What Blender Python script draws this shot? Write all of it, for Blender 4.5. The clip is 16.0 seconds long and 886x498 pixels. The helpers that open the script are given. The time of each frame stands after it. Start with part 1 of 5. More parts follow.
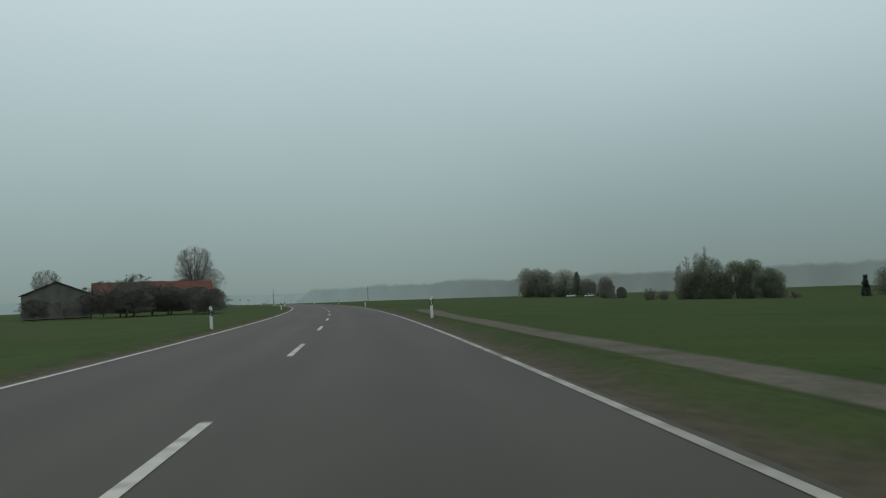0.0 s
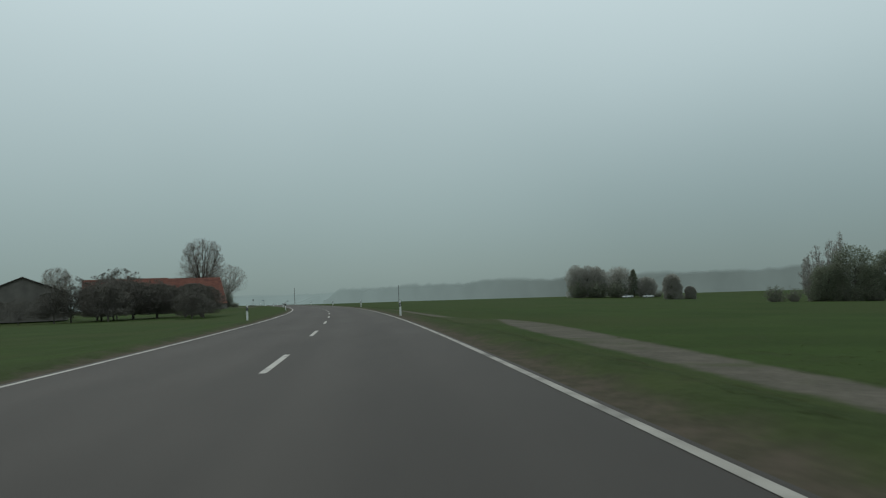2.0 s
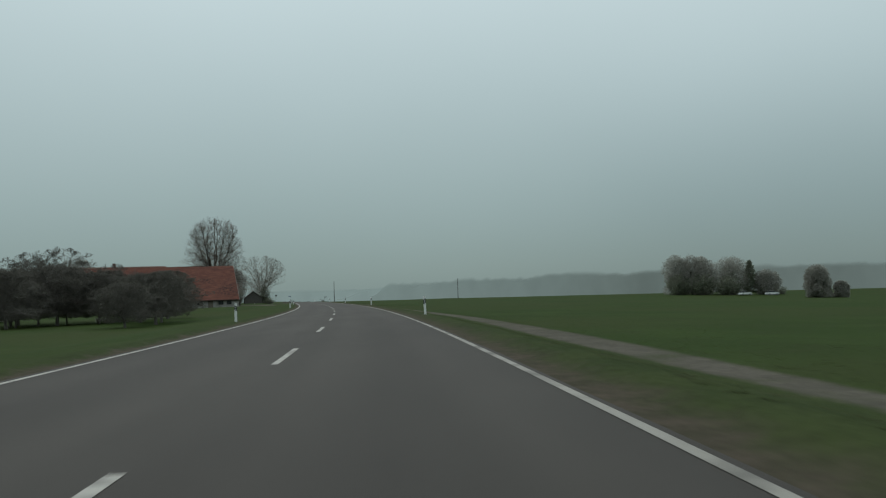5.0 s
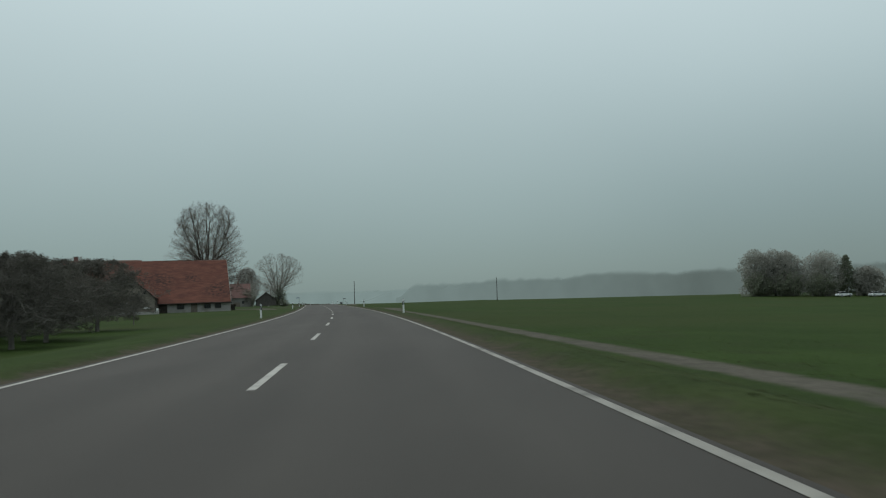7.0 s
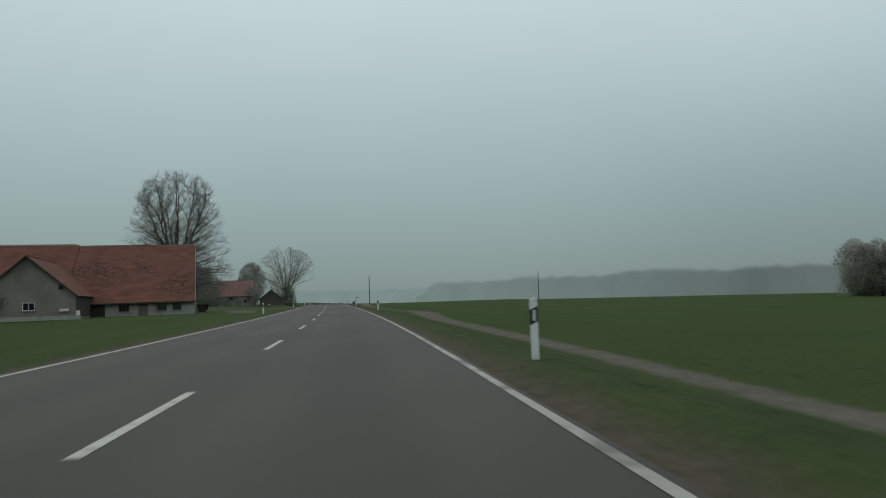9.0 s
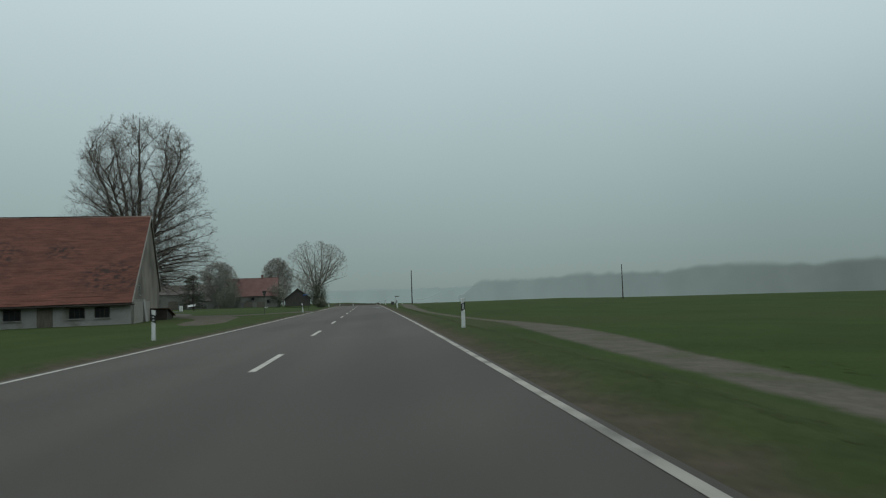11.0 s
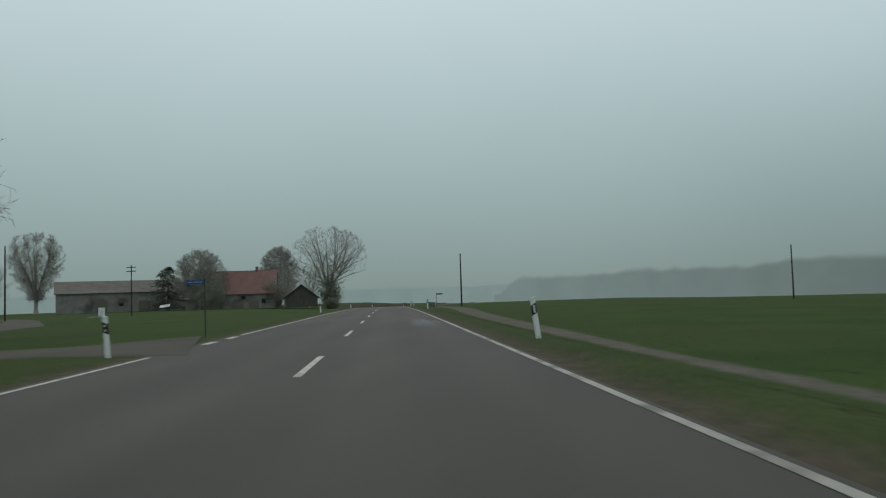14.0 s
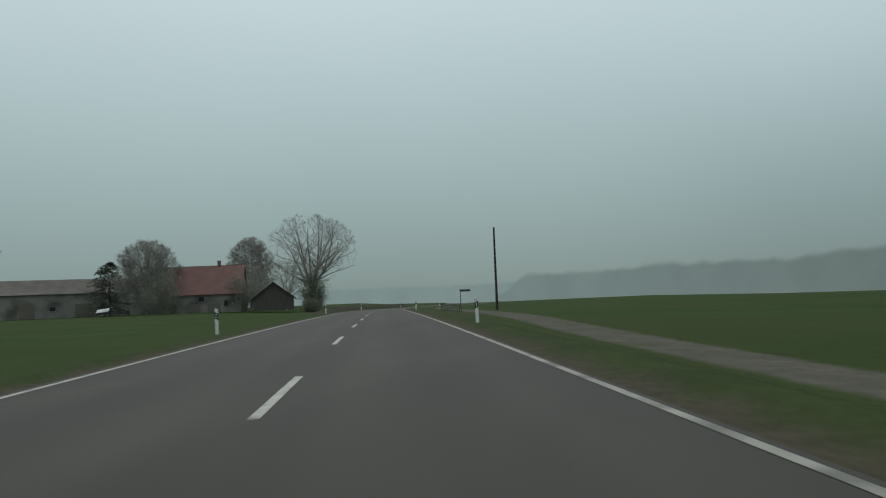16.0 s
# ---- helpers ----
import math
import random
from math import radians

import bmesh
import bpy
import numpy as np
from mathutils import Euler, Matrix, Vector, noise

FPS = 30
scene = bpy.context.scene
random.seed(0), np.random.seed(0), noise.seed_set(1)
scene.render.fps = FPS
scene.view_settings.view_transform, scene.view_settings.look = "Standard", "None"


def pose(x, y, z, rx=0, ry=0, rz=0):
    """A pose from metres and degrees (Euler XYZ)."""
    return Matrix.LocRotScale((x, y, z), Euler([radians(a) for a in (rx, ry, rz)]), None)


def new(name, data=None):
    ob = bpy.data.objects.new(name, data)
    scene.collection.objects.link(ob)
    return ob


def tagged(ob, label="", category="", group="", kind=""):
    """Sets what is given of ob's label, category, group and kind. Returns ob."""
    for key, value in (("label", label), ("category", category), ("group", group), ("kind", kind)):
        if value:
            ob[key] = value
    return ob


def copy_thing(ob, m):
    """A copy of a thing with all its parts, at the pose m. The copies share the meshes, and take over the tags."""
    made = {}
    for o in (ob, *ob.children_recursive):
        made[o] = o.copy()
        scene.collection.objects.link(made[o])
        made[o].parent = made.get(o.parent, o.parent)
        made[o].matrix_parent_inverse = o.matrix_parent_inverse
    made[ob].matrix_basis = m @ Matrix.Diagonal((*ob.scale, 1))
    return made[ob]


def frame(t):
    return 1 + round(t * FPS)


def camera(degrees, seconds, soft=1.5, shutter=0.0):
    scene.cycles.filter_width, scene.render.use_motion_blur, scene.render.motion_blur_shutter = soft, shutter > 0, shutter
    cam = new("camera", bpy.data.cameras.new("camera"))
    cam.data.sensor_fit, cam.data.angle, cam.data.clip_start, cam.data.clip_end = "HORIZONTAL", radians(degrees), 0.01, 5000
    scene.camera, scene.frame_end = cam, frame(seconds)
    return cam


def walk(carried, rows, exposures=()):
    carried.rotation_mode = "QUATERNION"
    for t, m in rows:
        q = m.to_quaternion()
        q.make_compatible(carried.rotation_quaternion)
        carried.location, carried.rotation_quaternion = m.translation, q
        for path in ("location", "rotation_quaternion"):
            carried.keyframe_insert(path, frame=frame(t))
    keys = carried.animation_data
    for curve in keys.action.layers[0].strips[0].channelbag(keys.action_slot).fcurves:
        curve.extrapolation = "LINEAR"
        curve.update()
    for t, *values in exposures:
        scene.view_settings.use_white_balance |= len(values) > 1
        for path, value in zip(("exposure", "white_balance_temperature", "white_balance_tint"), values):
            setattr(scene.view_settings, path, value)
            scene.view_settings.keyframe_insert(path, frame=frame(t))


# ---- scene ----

# the drive: seconds, place in metres, turn in degrees
PATH = [
    (0.0, 0.000, 0.000, 1.064, 93.273, 2.509, -5.631),
    (0.5, 0.047, 9.843, 1.064, 93.312, 2.227, -5.091),
    (1.0, 0.000, 19.685, 1.064, 93.385, 2.107, -4.483),
    (1.5, -0.130, 29.527, 1.064, 93.300, 2.101, -3.989),
    (2.0, -0.328, 39.375, 1.064, 93.391, 2.353, -3.466),
    (2.5, -0.595, 49.229, 1.064, 93.395, 2.417, -3.053),
    (3.0, -0.948, 59.088, 1.064, 93.436, 2.447, -2.594),
    (3.5, -1.411, 68.949, 1.064, 93.453, 2.144, -1.962),
    (4.0, -2.004, 78.808, 1.064, 93.428, 2.144, -1.249),
    (4.5, -2.736, 88.660, 1.064, 93.404, 2.144, -0.524),
    (5.0, -3.601, 98.504, 1.064, 93.265, 2.055, 0.157),
    (5.5, -4.580, 108.337, 1.064, 93.396, 2.119, 0.730),
    (6.0, -5.639, 118.161, 1.064, 93.473, 2.128, 1.274),
    (6.5, -6.738, 127.980, 1.064, 93.426, 2.207, 1.656),
    (7.0, -7.848, 137.810, 1.064, 93.447, 2.057, 1.902),
    (7.5, -8.982, 147.674, 1.064, 93.417, 2.273, 2.123),
    (8.0, -10.172, 157.595, 1.064, 93.361, 2.232, 2.394),
    (8.5, -11.462, 167.595, 1.064, 93.343, 2.000, 2.761),
    (9.0, -12.885, 177.682, 1.064, 93.414, 1.910, 3.193),
    (9.5, -14.463, 187.850, 1.064, 93.338, 2.144, 4.066),
    (10.0, -16.200, 198.080, 1.064, 93.362, 2.144, 4.892),
    (10.5, -18.077, 208.342, 1.064, 93.387, 2.144, 5.521),
    (11.0, -20.060, 218.603, 1.064, 93.452, 2.184, 5.927),
    (11.5, -22.111, 228.829, 1.064, 93.405, 1.935, 6.298),
    (12.0, -24.186, 238.991, 1.064, 93.488, 2.041, 6.895),
    (12.5, -26.250, 249.067, 1.064, 93.492, 1.724, 7.156),
    (13.0, -28.309, 259.048, 1.064, 93.453, 1.819, 7.270),
    (13.5, -30.390, 268.938, 1.064, 93.459, 1.857, 7.551),
    (14.0, -32.479, 278.766, 1.064, 93.472, 1.975, 7.592),
    (14.5, -34.553, 288.558, 1.064, 93.300, 2.122, 7.485),
    (15.0, -36.581, 298.338, 1.064, 93.274, 2.240, 7.313),
    (15.5, -38.561, 308.117, 1.064, 93.334, 2.577, 7.368),
    (16.0, -40.489, 317.900, 1.064, 93.428, 2.511, 7.143),
]
LENS = 58.86

cam = camera(LENS, 16.0, soft=1.2, shutter=0.25)
walk(cam, [(row[0], pose(*row[1:])) for row in PATH])

# ---------------------------------------------------------------- light
world = bpy.data.worlds.new("overcast_sky")
scene.world = world
world.use_nodes = True
wn, wl = world.node_tree.nodes, world.node_tree.links
wn.clear()
w_out = wn.new("ShaderNodeOutputWorld")
w_add = wn.new("ShaderNodeAddShader")
w_cloud = wn.new("ShaderNodeBackground")
w_blue = wn.new("ShaderNodeBackground")
w_sky = wn.new("ShaderNodeTexSky")
w_sky.sky_type, w_sky.sun_disc = "NISHITA", False
w_sky.sun_elevation, w_sky.sun_rotation = radians(38), radians(200)
w_blue.inputs["Strength"].default_value = 0.006
w_co = wn.new("ShaderNodeTexCoord")
w_sep = wn.new("ShaderNodeSeparateXYZ")
w_noise = wn.new("ShaderNodeTexNoise")
w_noise.inputs["Scale"].default_value = 2.2
w_noise.inputs["Detail"].default_value = 3
w_mad = wn.new("ShaderNodeMath")
w_mad.operation = "MULTIPLY_ADD"
w_mad.inputs[1].default_value = 0.05
w_ramp = wn.new("ShaderNodeValToRGB")
SKY = [(0.0, (0.188, 0.255, 0.248)), (0.045, (0.222, 0.296, 0.292)), (0.13, (0.302, 0.390, 0.388)), (0.26, (0.425, 0.528, 0.538)),
       (0.40, (0.56, 0.675, 0.695)), (1.0, (0.70, 0.80, 0.82))]
while len(w_ramp.color_ramp.elements) < len(SKY):
    w_ramp.color_ramp.elements.new(0.5)
for el, (at, col) in zip(w_ramp.color_ramp.elements, SKY):
    el.position, el.color = at, (*col, 1)
wl.new(w_co.outputs["Generated"], w_sep.inputs[0])
wl.new(w_co.outputs["Generated"], w_noise.inputs["Vector"])
wl.new(w_noise.outputs["Fac"], w_mad.inputs[0])
wl.new(w_sep.outputs["Z"], w_mad.inputs[2])
w_off = wn.new("ShaderNodeMath")
w_off.operation = "SUBTRACT"
w_off.inputs[1].default_value = 0.025
wl.new(w_mad.outputs[0], w_off.inputs[0])
wl.new(w_off.outputs[0], w_ramp.inputs["Fac"])
# the mist is thicker low in the east
w_east = wn.new("ShaderNodeMapRange")
w_low = wn.new("ShaderNodeMapRange")
w_murk = wn.new("ShaderNodeMath")
w_mist = wn.new("ShaderNodeMix")
w_east.interpolation_type = w_low.interpolation_type = "SMOOTHSTEP"
w_murk.operation, w_mist.data_type, w_mist.blend_type = "MULTIPLY", "RGBA", "MULTIPLY"
for node, lo, hi, out0, out1 in ((w_east, 0.0, 0.42, 0.0, 1.0), (w_low, 0.05, 0.30, 1.0, 0.0)):
    for key, value in (("From Min", lo), ("From Max", hi), ("To Min", out0), ("To Max", out1)):
        node.inputs[key].default_value = value
wl.new(w_sep.outputs["X"], w_east.inputs["Value"])
wl.new(w_sep.outputs["Z"], w_low.inputs["Value"])
wl.new(w_east.outputs["Result"], w_murk.inputs[0])
wl.new(w_low.outputs["Result"], w_murk.inputs[1])
wl.new(w_murk.outputs[0], w_mist.inputs["Factor"])
w_mist.inputs["B"].default_value = (0.80, 0.82, 0.83, 1)
wl.new(w_ramp.outputs["Color"], w_mist.inputs["A"])
wl.new(w_mist.outputs["Result"], w_cloud.inputs["Color"])
wl.new(w_sky.outputs["Color"], w_blue.inputs["Color"])
wl.new(w_cloud.outputs[0], w_add.inputs[0])
wl.new(w_blue.outputs[0], w_add.inputs[1])
wl.new(w_add.outputs[0], w_out.inputs["Surface"])

sun = new("sun", bpy.data.lights.new("sun", "SUN"))
sun.data.energy, sun.data.angle, sun.data.color = 0.5, radians(40), (1.0, 0.97, 0.93)
sun.matrix_world = pose(0, 0, 60, 52, 0, 200)


# ---------------------------------------------------------------- materials
def material(name, colour, colour2, scale=4.0, rough=0.85, bump=0.0, bump_scale=40.0, fine=0.25, fine_scale=60.0, metal=0.0,
             random_tint=0.0, spec=0.3, stretch=(1, 1, 1), third=None, third_scale=0.4):
    m = bpy.data.materials.new(name)
    m.use_nodes = True
    nd, lk = m.node_tree.nodes, m.node_tree.links
    bs = nd["Principled BSDF"]
    bs.inputs["Roughness"].default_value = rough
    bs.inputs["Metallic"].default_value = metal
    bs.inputs["Specular IOR Level"].default_value = spec
    co = nd.new("ShaderNodeTexCoord")
    mp = nd.new("ShaderNodeMapping")
    mp.inputs["Scale"].default_value = stretch
    lk.new(co.outputs["Object"], mp.inputs["Vector"])
    n1 = nd.new("ShaderNodeTexNoise")
    n1.inputs["Scale"].default_value, n1.inputs["Detail"].default_value = scale, 5
    lk.new(mp.outputs[0], n1.inputs["Vector"])
    cr = nd.new("ShaderNodeValToRGB")
    cr.color_ramp.elements[0].position, cr.color_ramp.elements[1].position = 0.32, 0.68
    cr.color_ramp.elements[0].color, cr.color_ramp.elements[1].color = (*colour, 1), (*colour2, 1)
    lk.new(n1.outputs["Fac"], cr.inputs["Fac"])
    last = cr.outputs["Color"]
    if third:
        n3 = nd.new("ShaderNodeTexNoise")
        n3.inputs["Scale"].default_value, n3.inputs["Detail"].default_value = third_scale, 4
        lk.new(mp.outputs[0], n3.inputs["Vector"])
        r3 = nd.new("ShaderNodeMapRange")
        r3.inputs["From Min"].default_value, r3.inputs["From Max"].default_value = 0.5, 0.68
        lk.new(n3.outputs["Fac"], r3.inputs["Value"])
        mx = nd.new("ShaderNodeMix")
        mx.data_type = "RGBA"
        lk.new(r3.outputs["Result"], mx.inputs["Factor"])
        lk.new(last, mx.inputs["A"])
        mx.inputs["B"].default_value = (*third, 1)
        last = mx.outputs["Result"]
    n2 = nd.new("ShaderNodeTexNoise")
    n2.inputs["Scale"].default_value, n2.inputs["Detail"].default_value = fine_scale, 3
    lk.new(mp.outputs[0], n2.inputs["Vector"])
    mr = nd.new("ShaderNodeMapRange")
    mr.inputs["To Min"].default_value, mr.inputs["To Max"].default_value = 1 - fine, 1 + fine
    lk.new(n2.outputs["Fac"], mr.inputs["Value"])
    value = mr.outputs["Result"]
    if random_tint:
        oi = nd.new("ShaderNodeObjectInfo")
        m2 = nd.new("ShaderNodeMapRange")
        m2.inputs["To Min"].default_value, m2.inputs["To Max"].default_value = 1 - random_tint, 1 + random_tint
        lk.new(oi.outputs["Random"], m2.inputs["Value"])
        mm = nd.new("ShaderNodeMath")
        mm.operation = "MULTIPLY"
        lk.new(value, mm.inputs[0])
        lk.new(m2.outputs["Result"], mm.inputs[1])
        value = mm.outputs[0]
    hsv = nd.new("ShaderNodeHueSaturation")
    lk.new(last, hsv.inputs["Color"])
    lk.new(value, hsv.inputs["Value"])
    lk.new(hsv.outputs["Color"], bs.inputs["Base Color"])
    if bump:
        nb = nd.new("ShaderNodeTexNoise")
        nb.inputs["Scale"].default_value, nb.inputs["Detail"].default_value = bump_scale, 4
        lk.new(mp.outputs[0], nb.inputs["Vector"])
        bp = nd.new("ShaderNodeBump")
        bp.inputs["Strength"].default_value, bp.inputs["Distance"].default_value = bump, 0.02
        lk.new(nb.outputs["Fac"], bp.inputs["Height"])
        lk.new(bp.outputs["Normal"], bs.inputs["Normal"])
    return m


M_EDGEPAINT = material("worn_edge_paint", (0.34, 0.315, 0.275), (0.25, 0.232, 0.20), 2, 0.65, 0.3, 80, 0.2, 40, third=(0.115, 0.105, 0.090), third_scale=1.1)
M_LIMETWIG = material("lime_twigs", (0.175, 0.152, 0.132), (0.235, 0.206, 0.180), 0.6, 0.9, 0, fine=0.2, fine_scale=4, spec=0.1)
M_PAINT = material("road_paint", (0.44, 0.415, 0.37), (0.34, 0.32, 0.285), 3, 0.6, 0.3, 80, 0.18, 40, third=(0.16, 0.148, 0.13), third_scale=3.5)
M_BLADE = material("grass_blade", (0.068, 0.086, 0.034), (0.084, 0.102, 0.042), 0.6, 0.9, 0, fine=0.3, fine_scale=7, third=(0.080, 0.080, 0.044), third_scale=1.2, spec=0.05)
M_TRACK = material("gravel_path", (0.096, 0.079, 0.060), (0.070, 0.059, 0.043), 0.8, 0.95, 0.8, 40, 0.25, 30, third=(0.046, 0.056, 0.026), third_scale=0.9, spec=0.15)
M_LIMEBARK = material("lime_bark", (0.072, 0.063, 0.054), (0.112, 0.099, 0.086), 2.0, 0.9, 0.6, 12, 0.2, 20, spec=0.15)
M_BARK = material("bark", (0.046, 0.040, 0.034), (0.078, 0.068, 0.058), 2.0, 0.9, 0.6, 12, 0.2, 20, spec=0.15)
M_TWIG = material("bare_twigs", (0.088, 0.074, 0.062), (0.126, 0.106, 0.088), 0.6, 0.9, 0, fine=0.2, fine_scale=4, spec=0.1)
# Distant trees' wood: haze is put into the colour by whitening it.
M_PALETWIG = material("mist_paled_twigs", (0.265, 0.248, 0.222), (0.340, 0.320, 0.290), 0.6, 0.9, 0, fine=0.2, fine_scale=4, spec=0.1)
M_ORCHARD = material("orchard_twigs", (0.125, 0.116, 0.103), (0.175, 0.162, 0.145), 0.8, 0.9, 0, fine=0.25, fine_scale=4, spec=0.1)
# Both leaf colours are paled to stand for the mist, the far one more.
M_LEAF = material("mist_paled_spring_foliage", (0.168, 0.190, 0.132), (0.222, 0.238, 0.172), 0.35, 0.85, 0, fine=0.3, fine_scale=2.5, random_tint=0.12, spec=0.1)
M_HAZELEAF = material("mist_paled_far_foliage", (0.315, 0.312, 0.275), (0.400, 0.388, 0.345), 0.35, 0.85, 0, fine=0.3, fine_scale=2.5, random_tint=0.12, spec=0.1)
M_DARKLEAF = material("dark_foliage", (0.095, 0.110, 0.082), (0.125, 0.140, 0.104), 0.35, 0.85, 0, fine=0.3, fine_scale=2.5, random_tint=0.12, spec=0.1)
M_BUD = material("orchard_buds", (0.112, 0.107, 0.090), (0.148, 0.140, 0.118), 0.5, 0.9, 0, fine=0.3, fine_scale=3, spec=0.1)
M_TILE = material("red_clay_tiles", (0.120, 0.048, 0.036), (0.165, 0.066, 0.048), 0.6, 0.9, 0.4, 8, 0.35, 5.5, third=(0.095, 0.043, 0.034), third_scale=0.5, spec=0.12, stretch=(1, 1.6, 1.6))
# Ridge tiles are paler than the roof's own red.
M_RIDGE = material("pale_ridge_tiles", (0.24, 0.155, 0.125), (0.30, 0.21, 0.18), 2.0, 0.9, 0.3, 10, 0.2, 8)
M_MOSSY = material("mossy_clay_tiles", (0.125, 0.051, 0.038), (0.160, 0.066, 0.048), 0.6, 0.9, 0.4, 8, 0.3, 5.5, third=(0.105, 0.046, 0.036), third_scale=0.5, spec=0.12, stretch=(1, 1.6, 1.6))
moss_nodes, moss_links = M_MOSSY.node_tree.nodes, M_MOSSY.node_tree.links
moss_bs = moss_nodes["Principled BSDF"]
moss_src = moss_bs.inputs["Base Color"].links[0].from_socket
moss_co = moss_nodes.new("ShaderNodeTexCoord")
moss_mix = moss_nodes.new("ShaderNodeMix")
moss_mix.data_type = "RGBA"
moss_mix.inputs["B"].default_value = (0.038, 0.028, 0.025, 1)
moss_last = None
# two moss stains on the big roof: near the verge and in mid-slope
for spot, size in (((-1.6, 3.2, 3.6), 3.4), ((-6.5, 7.2, 6.3), 2.0), ((-12.5, 6.5, 5.8), 4.0)):
    dist = moss_nodes.new("ShaderNodeVectorMath")
    dist.operation = "DISTANCE"
    dist.inputs[1].default_value = spot
    moss_links.new(moss_co.outputs["Object"], dist.inputs[0])
    ring = moss_nodes.new("ShaderNodeMapRange")
    ring.inputs["From Min"].default_value, ring.inputs["From Max"].default_value = size, size * 0.55
    moss_links.new(dist.outputs["Value"], ring.inputs["Value"])
    if moss_last:
        top_ = moss_nodes.new("ShaderNodeMath")
        top_.operation = "MAXIMUM"
        moss_links.new(moss_last, top_.inputs[0])
        moss_links.new(ring.outputs["Result"], top_.inputs[1])
        moss_last = top_.outputs[0]
    else:
        moss_last = ring.outputs["Result"]
moss_noise = moss_nodes.new("ShaderNodeTexNoise")
moss_noise.inputs["Scale"].default_value, moss_noise.inputs["Detail"].default_value = 1.9, 7
moss_links.new(moss_co.outputs["Object"], moss_noise.inputs["Vector"])
moss_patch = moss_nodes.new("ShaderNodeMapRange")
moss_patch.inputs["From Min"].default_value, moss_patch.inputs["From Max"].default_value = 0.44, 0.62
moss_links.new(moss_noise.outputs["Fac"], moss_patch.inputs["Value"])
moss_mul = moss_nodes.new("ShaderNodeMath")
moss_mul.operation = "MULTIPLY"
moss_links.new(moss_last, moss_mul.inputs[0])
moss_links.new(moss_patch.outputs["Result"], moss_mul.inputs[1])
moss_soft = moss_nodes.new("ShaderNodeMath")
moss_soft.operation = "MULTIPLY"
moss_soft.inputs[1].default_value = 0.85
moss_links.new(moss_mul.outputs[0], moss_soft.inputs[0])
moss_links.new(moss_soft.outputs[0], moss_mix.inputs["Factor"])
moss_links.new(moss_src, moss_mix.inputs["A"])
moss_links.new(moss_mix.outputs["Result"], moss_bs.inputs["Base Color"])


def tile_rows(m):
    """Rows of tiles fired and weathered unalike: streaks along the courses."""
    nd, lk = m.node_tree.nodes, m.node_tree.links
    bs = nd["Principled BSDF"]
    src = bs.inputs["Base Color"].links[0].from_socket
    co, mp, tx, mr, hs = (nd.new("ShaderNode" + k) for k in ("TexCoord", "Mapping", "TexNoise", "MapRange", "HueSaturation"))
    mp.inputs["Scale"].default_value = (0.5, 2.6, 2.6)
    tx.inputs["Scale"].default_value, tx.inputs["Detail"].default_value = 1.5, 4
    for key, value in (("From Min", 0.3), ("From Max", 0.7), ("To Min", 0.82), ("To Max", 1.18)):
        mr.inputs[key].default_value = value
    lk.new(co.outputs["Object"], mp.inputs["Vector"])
    lk.new(mp.outputs[0], tx.inputs["Vector"])
    lk.new(tx.outputs["Fac"], mr.inputs["Value"])
    lk.new(src, hs.inputs["Color"])
    lk.new(mr.outputs["Result"], hs.inputs["Value"])
    lk.new(hs.outputs["Color"], bs.inputs["Base Color"])


tile_rows(M_TILE)
tile_rows(M_MOSSY)
# Red greyed and lifted to stand for the mist over the second farm.
M_TILE2 = material("dull_red_tiles", (0.165, 0.092, 0.082), (0.205, 0.116, 0.104), 0.5, 0.9, 0.3, 8, 0.2, 5, spec=0.12)
M_GREYROOF = material("weathered_grey_roof", (0.150, 0.128, 0.115), (0.195, 0.170, 0.152), 0.5, 0.9, 0.3, 8, 0.2, 5, spec=0.2)
M_RENDER = material("weathered_render", (0.180, 0.160, 0.134), (0.250, 0.226, 0.192), 0.35, 0.92, 0.4, 20, 0.12, 12, third=(0.122, 0.110, 0.093), third_scale=0.25, spec=0.15)
M_OLDWALL = material("old_grey_wall", (0.180, 0.172, 0.160), (0.240, 0.232, 0.216), 0.3, 0.92, 0.4, 20, 0.12, 12, third=(0.095, 0.092, 0.083), third_scale=0.2, spec=0.12)
M_PLINTH = material("pale_plaster", (0.27, 0.265, 0.25), (0.37, 0.36, 0.34), 0.6, 0.9, 0.3, 20, 0.12, 12, third=(0.19, 0.18, 0.16), third_scale=0.6, spec=0.15)
M_WOOD = material("grey_boards", (0.115, 0.098, 0.080), (0.175, 0.155, 0.130), 2.5, 0.9, 0.5, 18, 0.2, 14, stretch=(6, 6, 0.6), spec=0.15)
M_RUSTBOARD = material("reddish_brown_boards", (0.082, 0.050, 0.040), (0.120, 0.074, 0.058), 1.5, 0.9, 0.4, 18, 0.2, 12, spec=0.12)
M_DARKWOOD = material("dark_timber", (0.035, 0.030, 0.026), (0.060, 0.050, 0.042), 2.0, 0.85, 0.3, 20, 0.2, 12, spec=0.2)
M_GLASSDARK = material("dark_window_glass", (0.012, 0.014, 0.016), (0.020, 0.022, 0.024), 1.0, 0.12, spec=0.5)
M_WHITE = material("white_plastic", (0.70, 0.71, 0.70), (0.62, 0.63, 0.61), 4, 0.55, 0, fine=0.08, third=(0.42, 0.42, 0.38), third_scale=2.2)
M_BLACK = material("black_film", (0.018, 0.018, 0.018), (0.028, 0.028, 0.028), 4, 0.5)
M_REFLECTOR = material("reflector", (0.55, 0.56, 0.56), (0.65, 0.66, 0.66), 30, 0.2, metal=0.3)
M_METAL = material("galvanised_metal", (0.30, 0.31, 0.31), (0.40, 0.41, 0.41), 5, 0.5, metal=0.6)
M_BLUE = material("blue_sign_face", (0.012, 0.065, 0.20), (0.016, 0.075, 0.23), 3, 0.45)
